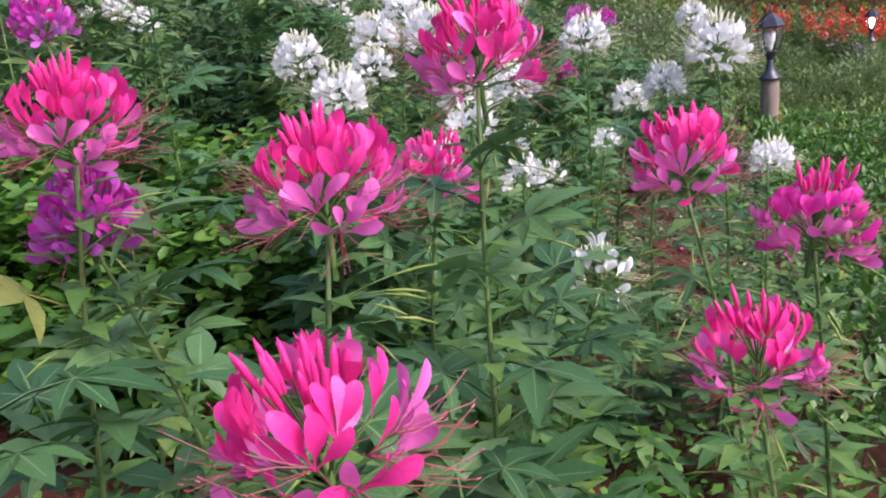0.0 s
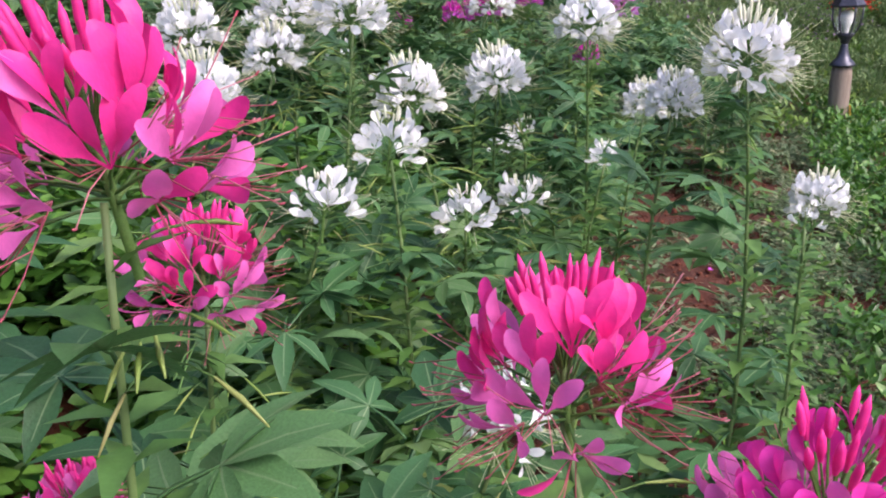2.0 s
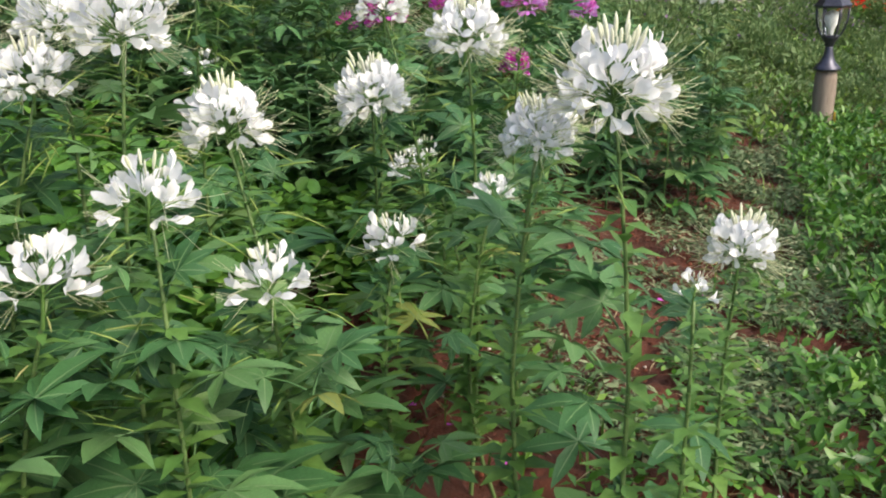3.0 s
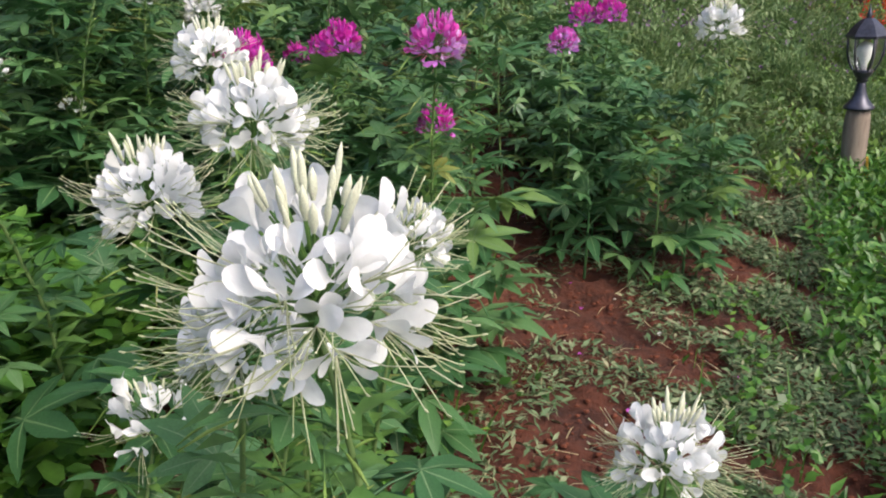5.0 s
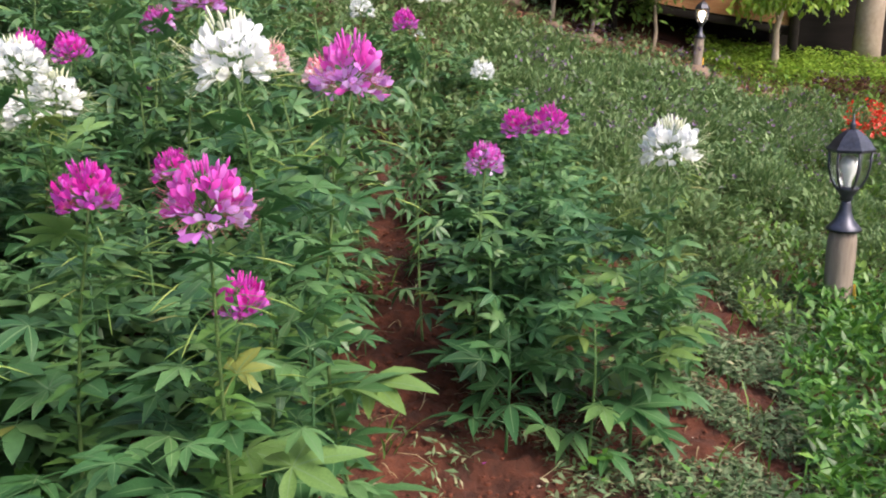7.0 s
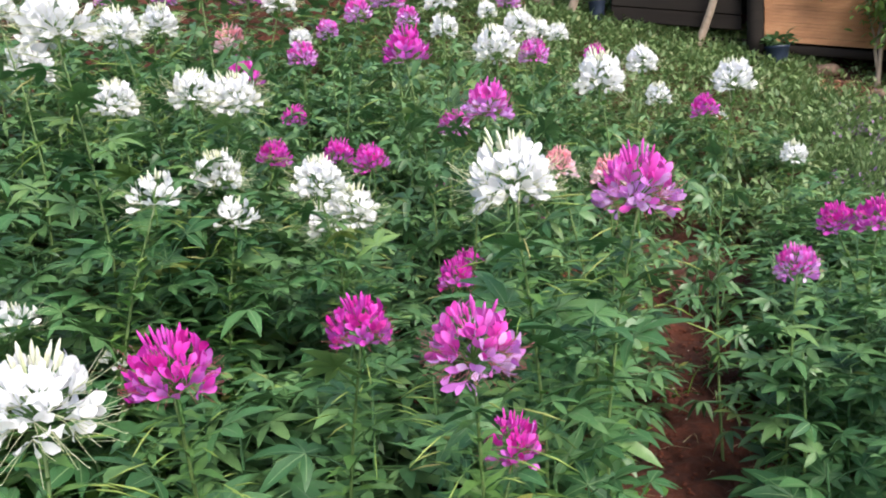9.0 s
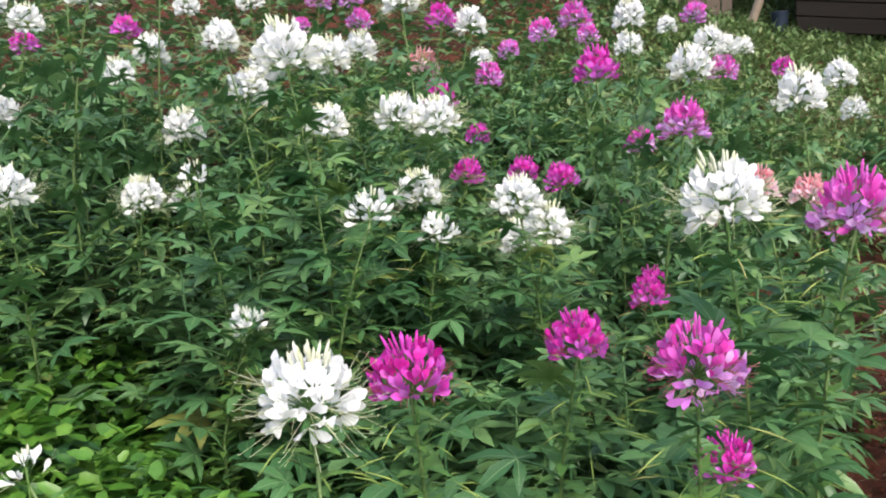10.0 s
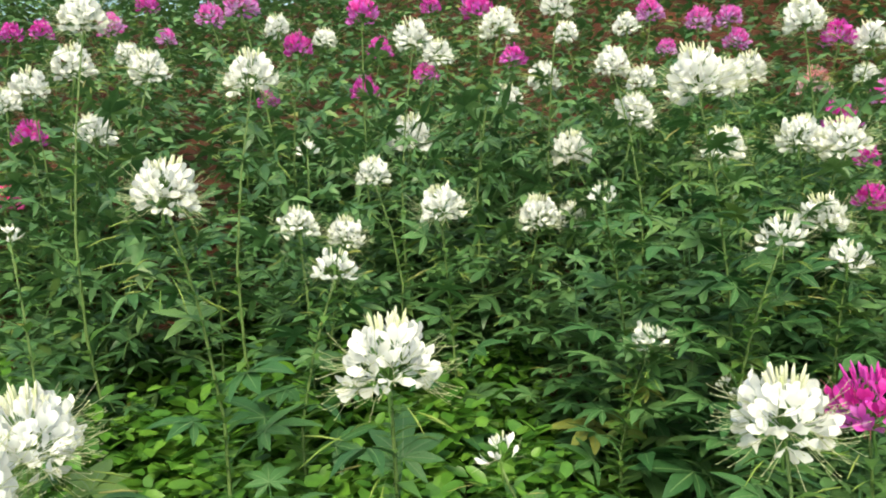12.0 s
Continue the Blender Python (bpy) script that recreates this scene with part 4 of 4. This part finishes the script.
def garden_lamp(x, y, z, size, lit, lean=0.0, turn=20):
    lamp = tagged(new("garden_lamp"), "black six-sided garden lantern " + ("glowing on" if lit else "on") + " a short log post", "lamp", "garden lamps")
    lamp.matrix_basis = pose(x, y, z, 0, lean, turn) @ Matrix.Scale(size, 4)
    post = part("post", lathe(((0.078, -0.1), (0.077, 0.1), (0.072, 0.22), (0.074, 0.34), (0.069, 0.44), (0.066, 0.5)), 18, 0, 0.03, 3), LOG, lamp, "weathered grey log post")
    for v in post.data.vertices:
        k = 0.006 * noise.noise((v.co.x * 30, v.co.y * 30, v.co.z * 6))
        v.co.x, v.co.y = v.co.x * (1 + k * 12), v.co.y * (1 + k * 12)
    part("flare", lathe(((0.088, 0.50), (0.088, 0.512), (0.070, 0.53), (0.046, 0.56), (0.033, 0.60), (0.026, 0.64), (0.024, 0.655)), 20), IRON, lamp)
    part("cup", lathe(((0.022, 0.655), (0.034, 0.662), (0.030, 0.676), (0.048, 0.70), (0.060, 0.722), (0.056, 0.728)), 12), IRON, lamp)
    zs = (0.725, 0.77, 0.83, 0.915)
    rs = (0.058, 0.082, 0.096, 0.100)
    glass = Soup()
    for k in range(6):
        a0, a1 = 2 * math.pi * k / 6, 2 * math.pi * (k + 1) / 6
        v, f = [], []
        for zz, rr in zip(zs, rs):
            for off in (0.0, 0.003):
                v += [Vector(((rr - 0.004 - off) * math.cos(a0), (rr - 0.004 - off) * math.sin(a0), zz)), Vector(((rr - 0.004 - off) * math.cos(a1), (rr - 0.004 - off) * math.sin(a1), zz))]
        for j in range(3):
            o = j * 4
            f += [(o, o + 1, o + 5, o + 4), (o + 3, o + 2, o + 6, o + 7)]
        pane = Soup()
        pane.add(v, f)
        g = child("pane", pane.mesh("pane", [GLASS], False), lamp)
        g.visible_shadow = False
        bar = Soup()
        bar.tube([Vector((rr * math.cos(a0), rr * math.sin(a0), zz)) for zz, rr in zip(zs, rs)], (0.006,) * 4, 6)
        child("bar", bar.mesh("bar", [IRON]), lamp)
    hoop = Soup()
    hoop.tube([Vector((0.101 * math.cos(a * math.pi / 3), 0.101 * math.sin(a * math.pi / 3), 0.915)) for a in range(7)], (0.007,) * 7, 6)
    child("hoop", hoop.mesh("hoop", [IRON]), lamp)
    part("roof", lathe(((0.114, 0.912), (0.116, 0.924), (0.104, 0.938), (0.088, 0.965), (0.066, 0.990), (0.040, 1.012), (0.024, 1.022)), 6), IRON, lamp, "", False)
    part("finial", lathe(((0.020, 1.02), (0.012, 1.032), (0.017, 1.042), (0.010, 1.055), (0.005, 1.075), (0.002, 1.10)), 10), IRON, lamp)
    part("bulb", lathe(((0.016, 0.728), (0.020, 0.765), (0.028, 0.785), (0.046, 0.82), (0.049, 0.845), (0.036, 0.876), (0.008, 0.892)), 14), LIT if lit else BULB, lamp)
    strip = Soup()
    strip.tube([Vector((0.082, -0.02, 0.0)), Vector((0.085, -0.02, 0.10)), Vector((0.081, -0.022, 0.22))], (0.011, 0.012, 0.006), 6)
    child("strip", strip.mesh("strip", [YELLOW]), lamp, None, "yellow plastic strip")
    return lamp


garden_lamp(2.48, 6.90, 0.10, 0.97, False, -1.0, -20)
garden_lamp(2.35, 12.47, ground(2.35, 12.47), 0.74, True, 2, 10)
garden_lamp(4.2, 9.06, ground(4.2, 9.06), 0.62, True, -1, 35)

# ---- the slope towards the hut ----
def bush_mesh(seed):
    """A rounded low bush one metre across: leaves stand out from its surface and fill it."""
    r = random.Random(seed)
    spots = []
    for _ in range(1450):
        az, el = r.random() * 6.283, math.asin(r.random())
        d = Vector((math.cos(az) * math.cos(el), math.sin(az) * math.cos(el), math.sin(el)))
        lump = 0.8 + 0.28 * noise.noise(d * 2.3 + Vector((seed, 0, 0)))
        p = d * 0.5 * lump * r.uniform(0.72, 1.05)
        s = r.uniform(0.030, 0.062)
        spots.append((p.x, p.y, p.z, az + r.uniform(-1.2, 1.2), el * 0.5 + r.uniform(-0.2, 0.9), r.uniform(-0.8, 0.8), s, s * r.uniform(0.34, 0.55)))
    ob = scatter("low_bush", spots, DIAMOND, DIAMOND_F, BUSH, "", "")
    me = ob.data
    bpy.data.objects.remove(ob)
    return me


BUSHES = [bush_mesh(300 + i) for i in range(5)]


def low_bush(x, y, w, h):
    ob = new("low_bush", rng.choice(BUSHES))
    ob.matrix_basis = pose(x, y, ground(x, y) - 0.02, 0, 0, rng.random() * 360) @ Matrix.Diagonal((w, w, h, 1))
    return tagged(ob, "rounded grey-green low bush on the slope", "bush", "bushes on the slope")


planted = []
while len(planted) < 84:
    x, y = rng.uniform(-0.2, 4.6), rng.uniform(7.0, 10.9)
    if not (0.95 - 0.16 * (y - 7) < x < 3.7 + 0.2 * (y - 7)) or any(math.hypot(x - a, y - c) < 0.33 for a, c in planted) or (x > 2.0 and y < 7.6):
        continue
    planted.append((x, y))
    low_bush(x, y, rng.uniform(0.5, 0.85), rng.uniform(0.5, 1.15))
scatter("slope_weeds", herb_spots(24000, -0.4, 4.4, 7.0, 11.0, lambda x, y: x > 0.9 - 0.16 * (y - 7), lambda x, y: 0.14, 0.05, 10, 0.06, (-0.2, 1.3), 0.7), DIAMOND, DIAMOND_F, BUSH, "short grey-green weeds between the bushes", "weeds")
specks = []
for _ in range(2400):
    x, y = rng.uniform(0.6, 3.9), rng.uniform(7.6, 11.0)
    if noise.noise((x * 1.6, y * 1.6, 3)) < 0.0:
        continue
    s = rng.uniform(0.018, 0.036)
    specks.append((x, y, ground(x, y) + 0.48 + 0.2 * noise.noise((x * 1.8, y * 1.8, 6)) + rng.uniform(-0.05, 0.03), rng.random() * 6.28, rng.uniform(-0.5, 1.2), 0, s, s * 0.6))
scatter("sage_flowers", specks, OVAL, OVAL_F, PURPLE_SPECK, "small dull purple flowers over the bushes", "flowers")
scatter("lime_border", herb_spots(16000, 2.4, 6.2, 12.6, 14.2, lambda x, y: True, lambda x, y: 0.22, 0.05, 10), DIAMOND, DIAMOND_F, LIME, "yellow-green leafy border plants", "border plants")
scatter("hill_herbs", herb_spots(62000, -3.5, 2.6, 7.3, 13.0, lambda x, y: noise.noise((x * 1.2, y * 1.2, 21)) > -0.5 and not (x > 0.2 and y > 10.9 and rng.random() < 0.8) and rng.random() > 1.6 * bare(x, y), lambda x, y: 0.10 if y > 11 else 0.30, 0.075, 10, 0.07, (-0.2, 1.3), 0.65), DIAMOND, DIAMOND_F, BUSH, "green weeds on the slope below the hut", "weeds")

red_leaf, red_bloom = [], []
for _ in range(95):
    cx, cy = rng.uniform(3.2, 5.8), rng.uniform(9.1, 10.2)
    base = ground(cx, cy)
    for k in range(34):
        s = rng.uniform(0.04, 0.07)
        red_leaf.append((cx + rng.gauss(0, 0.07), cy + rng.gauss(0, 0.07), base + rng.uniform(0.02, 0.30), rng.random() * 6.28, rng.uniform(-0.4, 0.6), 0, s, s * 0.6))
    for k in range(26):
        s = rng.uniform(0.025, 0.045)
        red_bloom.append((cx + rng.gauss(0, 0.03), cy + rng.gauss(0, 0.03), base + rng.uniform(0.30, 0.48), rng.random() * 6.28, rng.uniform(-0.2, 1.2), 0, s, s * 0.6))
brown_leaf = []
for _ in range(3200):
    x, y = rng.uniform(3.6, 6.4), rng.uniform(11.9, 12.5)
    d = rng.uniform(0.03, 0.07)
    brown_leaf.append((x, y, ground(x, y) + 0.22 * rng.random(), rng.random() * 6.28, rng.uniform(-0.4, 0.9), 0, d, d * 0.6))
scatter("bronze_border", brown_leaf, DIAMOND, DIAMOND_F, BRONZE, "dark bronze-red leaves of a low border", "border plants")
scatter("red_sage_leaves", red_leaf, OVAL, OVAL_F, HERB, "green leaves of the scarlet flower border", "border plants")
scatter("red_sage_blooms", red_bloom, OVAL, OVAL_F, RED_PETAL, "scarlet flower spikes in a border", "flowers")

# ---- hut, fence and saplings at the top of the slope ----
HUT = Matrix(((0.918, -0.396, 0, -0.38), (0.396, 0.918, 0, 12.15), (0, 0, 1, 0), (0, 0, 0, 1)))


def hut_ground(a, off=0.0):
    p = HUT @ Vector((a, off, 0))
    return ground(p.x, p.y)


def box(x0, x1, y0, y1, z0, z1, shear=0.0, bevel=0.006):
    """A board whose long edges rise by shear for each metre along it."""
    bm = bmesh.new()
    bmesh.ops.create_cube(bm, size=1)
    for v in bm.verts:
        x = x0 if v.co.x < 0 else x1
        v.co = Vector((x, y0 if v.co.y < 0 else y1, (z0 if v.co.z < 0 else z1) + shear * x))
    bmesh.ops.bevel(bm, geom=bm.edges[:], offset=bevel, segments=1, affect="EDGES")
    return bm


# slope of the hut's floor and walls, shaped to fit the camera's view
VIEW_SLOPE = -0.14
hut = tagged(new("hut"), "old raised hut with bamboo slat walls and dark boards", "hut")
hut.matrix_basis = HUT
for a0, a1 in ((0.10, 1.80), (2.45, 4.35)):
    wall = part("bamboo_wall", box(a0, a1, 0.06, 0.10, 2.30, 4.1, VIEW_SLOPE), SHADED_DARKWOOD, hut, "wall of orange-brown split bamboo")
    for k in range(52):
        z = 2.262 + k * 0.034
        b = box(a0 - 0.02 * rng.random(), a1 + 0.02 * rng.random(), 0.035 - 0.006 * rng.random(), 0.058, z, z + 0.0332, VIEW_SLOPE + rng.uniform(-0.002, 0.002), 0.003)
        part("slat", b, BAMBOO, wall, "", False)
    part("floor_beam", box(a0, a1, 0.04, 0.16, 2.15, 2.24, VIEW_SLOPE), SHADED_DARKWOOD, hut)
side = part("board_wall", box(-1.46, -0.12, 0.14, 0.17, 2.42, 4.3, VIEW_SLOPE), SHADED_DARKWOOD, hut, "wall of dark boards, blackened further for the shade under the overhang")
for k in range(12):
    part("board", box(-1.46, -0.12, 0.10, 0.135, 2.36 + k * 0.155, 2.36 + k * 0.155 + 0.146, VIEW_SLOPE, 0.006), SHADED_DARKWOOD, side, "", False)
part("board_wall", box(4.40, 7.6, 0.5, 0.56, 0.9, 4.0, -0.02), SHADED_DARKWOOD, hut)
# added dark sheet that stands in for the shade below the raised floor
part("back_wall", box(-1.6, 7.8, 1.6, 1.68, 1.0, 4.3, -0.02), SHADED_DARKWOOD, hut)
part("floor", box(-1.5, 4.4, 0.17, 1.6, 2.22, 2.28, VIEW_SLOPE), SHADED_DARKWOOD, hut)
# roof lies out of view; its deep overhang is added to shade the walls
roof = part("roof", box(-2.3, 8.2, -1.3, 2.2, 4.35, 4.55, -0.03), THATCH, hut, "unseen flat thatched roof, carried forward to shade the hut front")
for a, rad, mat in ((-0.02, 0.082, SHADED_DARKWOOD), (1.95, 0.05, SHADED_DARKWOOD), (4.36, 0.06, SHADED_DARKWOOD), (5.41, 0.165, BARK), (7.5, 0.12, BARK)):
    z0 = hut_ground(a, -0.02) - 0.1
    b = lathe([(rad * (1.06 - 0.02 * k), z0 + (4.4 - z0) * k / 6) for k in range(7)], 14, 0, 0.03, int(a * 10))
    bmesh.ops.translate(b, verts=b.verts[:], vec=(a, -0.02 - rad * 0.3, 0))
    part("post", b, mat, hut)

fence = tagged(new("plank_fence"), "brown upright plank fence behind the flower bed", "fence")
fence.matrix_basis = HUT
rail_z = [hut_ground(-6.9, 0) + 0.95, hut_ground(-2.05, 0) + 0.95]
rails = Soup()
rails.tube([Vector((-6.9, 0.06, rail_z[0])), Vector((-2.05, 0.06, rail_z[1]))], (0.03, 0.03), 6)
child("rail", rails.mesh("rail", [GREYWOOD]), fence)
a = -6.9
while a < -2.1:
    w = rng.uniform(0.10, 0.16)
    z0 = hut_ground(a, 0)
    part("plank", box(a, a + w - 0.012, 0.0, 0.025, z0 - 0.05, z0 + 1.35 + rng.uniform(-0.08, 0.08), 0, 0.004), GREYWOOD, fence, "", False)
    a += w


def pole(a, off, lean_a, h, rad):
    ob = Soup()
    z = hut_ground(a, off)
    pts = [HUT @ Vector((a + lean_a * f + 0.02 * math.sin(5 * f), off, z - 0.05 + h * f)) for f in (0, 0.25, 0.5, 0.75, 1)]
    ob.tube(pts, [rad * (1 - 0.35 * f) for f in (0, 0.25, 0.5, 0.75, 1)], 8)
    return tagged(new("leaning_pole", ob.mesh("leaning_pole", [BARK])), "thin pale wooden pole leaning in the soil", "pole", "leaning poles")


pole(-0.63, -0.05, 0.55, 1.7, 0.045)
pole(-1.95, -0.05, 0.5, 1.6, 0.05)


def sapling(p, trunks, crown_at, crown_size, leaves, leaf_size, mat, label, hang=0.6):
    tree = tagged(new("tree"), label, "tree")
    tree.location = p
    r = random.Random(int(p.x * 100) + 7)
    sp = Soup()
    tips = []
    for dx, h, rad in trunks:
        path = [Vector((dx * f + 0.03 * math.sin(6 * f + dx * 9), 0.05 * f, h * f - 0.05)) for f in (0, 0.3, 0.6, 1.0)]
        sp.tube(path, (rad, rad * 0.85, rad * 0.7, rad * 0.45), 8)
        for k in range(5):
            a = r.random() * 6.28
            b = path[2].lerp(path[3], k / 5)
            e = Vector(crown_at) + Vector((math.cos(a), math.sin(a), r.uniform(-0.4, 0.7))) * crown_size * 0.7
            sp.tube([b, b.lerp(e, 0.5) + Vector((0, 0, 0.06)), e], (rad * 0.4, rad * 0.25, rad * 0.1), 5)
            tips.append(e)
    child("trunk", sp.mesh("trunk", [BARK]), tree)
    spots = []
    clumps = tips + [Vector(crown_at) + Vector((r.gauss(0, 0.5), r.gauss(0, 0.4), r.gauss(0, 0.4))) * crown_size for _ in range(14)]
    for _ in range(leaves):
        c = r.choice(clumps)
        q = c + Vector((r.gauss(0, 0.16), r.gauss(0, 0.16), r.gauss(0, 0.16))) * crown_size
        s = leaf_size * r.uniform(0.6, 1.3)
        spots.append((q.x, q.y, q.z, r.random() * 6.28, -hang + r.uniform(-0.5, 0.5), r.uniform(-0.6, 0.6), s, s * 0.4))
    crown = scatter("crown", spots, OVAL, OVAL_F, mat, "drooping green leaves", "crown")
    del crown["category"], crown["kind"]
    crown.parent = tree
    return tree


def at_hut(a, off):
    p = HUT @ Vector((a, off, 0))
    return Vector((p.x, p.y, ground(p.x, p.y)))


sapling(at_hut(1.08, -0.25), ((0.15, 0.75, 0.030), (0.05, 0.7, 0.022)), (0.1, 0, 1.05), 0.55, 1500, 0.09, TREE_LEAF, "small slender tree with drooping green leaves by the hut")
sapling(at_hut(1.55, -0.3), ((0.08, 0.8, 0.027), (0.2, 0.75, 0.018)), (0.5, 0, 0.80), 0.66, 3400, 0.10, TREE_LEAF, "small slender tree with drooping green leaves by the hut")
sapling(at_hut(2.3, -0.35), ((0.06, 0.9, 0.025),), (0.15, 0, 1.2), 0.35, 160, 0.09, TREE_LEAF, "young sapling with few leaves by the hut")
sapling(at_hut(3.7, -0.6), ((0.1, 1.0, 0.05),), (0.2, 0, 1.15), 0.75, 2200, 0.10, LIME, "small tree with light green feathery leaves", 0.9)

pot = tagged(new("plant_pot"), "dark blue plastic plant pot beside the hut post", "pot")
pot.location = at_hut(0.18, -0.12)
part("body", lathe(((0.085, 0.0), (0.10, 0.10), (0.115, 0.19), (0.125, 0.20), (0.125, 0.22), (0.110, 0.22)), 18), BLUE, pot)
sp = Soup()
for k in range(9):
    palmate(sp, Matrix.Translation((0, 0, 0.2)) @ Matrix.Rotation(k * 2.4, 4, "Z") @ Matrix.Rotation(-1.0 + 0.08 * k, 4, "Y") @ Matrix.Scale(0.14, 4), k, 0.9, 5)
child("leaves", sp.mesh("leaves", [FOLIAGE]), pot)

barrel = tagged(new("blue_bucket"), "faded blue bucket in front of the dark hut wall", "bucket")
barrel.location = at_hut(-1.62, 0.05)
part("body", lathe(((0.06, 0.0), (0.075, 0.12), (0.085, 0.22), (0.09, 0.23), (0.09, 0.24)), 18), BLUE, barrel)


def boulder(p, s, seed, label):
    bm = bmesh.new()
    bmesh.ops.create_icosphere(bm, subdivisions=3, radius=1)
    for v in bm.verts:
        k = 1 + 0.25 * noise.noise(v.co * 1.4 + Vector((seed, 0, 0))) + 0.08 * noise.noise(v.co * 5 + Vector((seed, 3, 0)))
        v.co = Vector((v.co.x * k * s * 1.3, v.co.y * k * s, v.co.z * k * s * 0.62))
    me = bpy.data.meshes.new("boulder")
    bm.to_mesh(me)
    bm.free()
    me.materials.append(ROCK)
    me.polygons.foreach_set("use_smooth", [True] * len(me.polygons))
    ob = new("boulder", me)
    ob.location = p + Vector((0, 0, s * 0.25))
    return tagged(ob, label, "rock", "rocks on the bank")


for a, off, s in ((0.42, -0.1, 0.09), (0.66, -0.05, 0.12), (1.05, -0.5, 0.08), (1.35, -0.75, 0.12), (1.75, -0.6, 0.07), (2.4, -1.1, 0.16), (2.75, -1.0, 0.09)):
    boulder(at_hut(a, off), s, a * 7, "brown rock on the soil bank before the hut")
for x, y, s in ((2.75, 12.2, 0.06), (3.0, 12.0, 0.08), (3.3, 11.8, 0.06)):
    boulder(Vector((x, y, ground(x, y))), s, x * 5, "pale edging stone of the border")

# rubble and dry litter on the bank below the hut
rubble = []
for k in range(260):
    a, off = rng.uniform(0.3, 3.6), -0.15 - 1.3 * rng.random() ** 1.3
    rubble.append((at_hut(a, off), rng.uniform(0.012, 0.05)))
sp = Soup()
shape = bmesh.new()
bmesh.ops.create_icosphere(shape, subdivisions=1, radius=1)
sv, sf = [v.co.copy() for v in shape.verts], [tuple(v.index for v in f.verts) for f in shape.faces]
shape.free()
for p, k in rubble:
    sp.add([p + Vector((v.x * k * rng.uniform(0.8, 1.6), v.y * k * rng.uniform(0.8, 1.4), v.z * k * 0.7 + k * 0.3)) for v in sv], sf)
tagged(new("bank_rubble", sp.mesh("bank_rubble", [BANK], False)), "orange-brown crumbled earth and stones below the hut", "rubble", kind="stuff")
litter = []
for k in range(900):
    p = at_hut(rng.uniform(0.2, 3.8), -0.1 - 1.6 * rng.random())
    d = rng.uniform(0.05, 0.16)
    litter.append((p.x, p.y, p.z + 0.05, rng.random() * 6.28, rng.uniform(-0.1, 0.4), 0, d, 0.008))
scatter("dry_litter", litter, BLADE, BLADE_F, STRAW, "dry straw and twigs on the bank below the hut", "straw")

# woods that close the hillside off behind the hut and beyond the garden
woods = []
r = random.Random(77)
for _ in range(11000):
    a = r.uniform(0, 6.283)
    d = r.uniform(26, 40)
    x, y = d * math.cos(a), 8 + d * math.sin(a)
    h = 4.5 + 3 * noise.noise((x * 0.15, y * 0.15, 0)) + 2 * noise.noise((x * 0.5, y * 0.5, 5))
    s = r.uniform(0.5, 1.1)
    woods.append((x, y, ground(x, y) + r.random() * max(1.0, h), r.random() * 6.28, r.uniform(-0.6, 0.6), r.uniform(-0.6, 0.6), s, s * 0.6))
scatter("far_woods", woods, LANCE, LANCE_F, BUSH, "green woods round the garden", "woods")
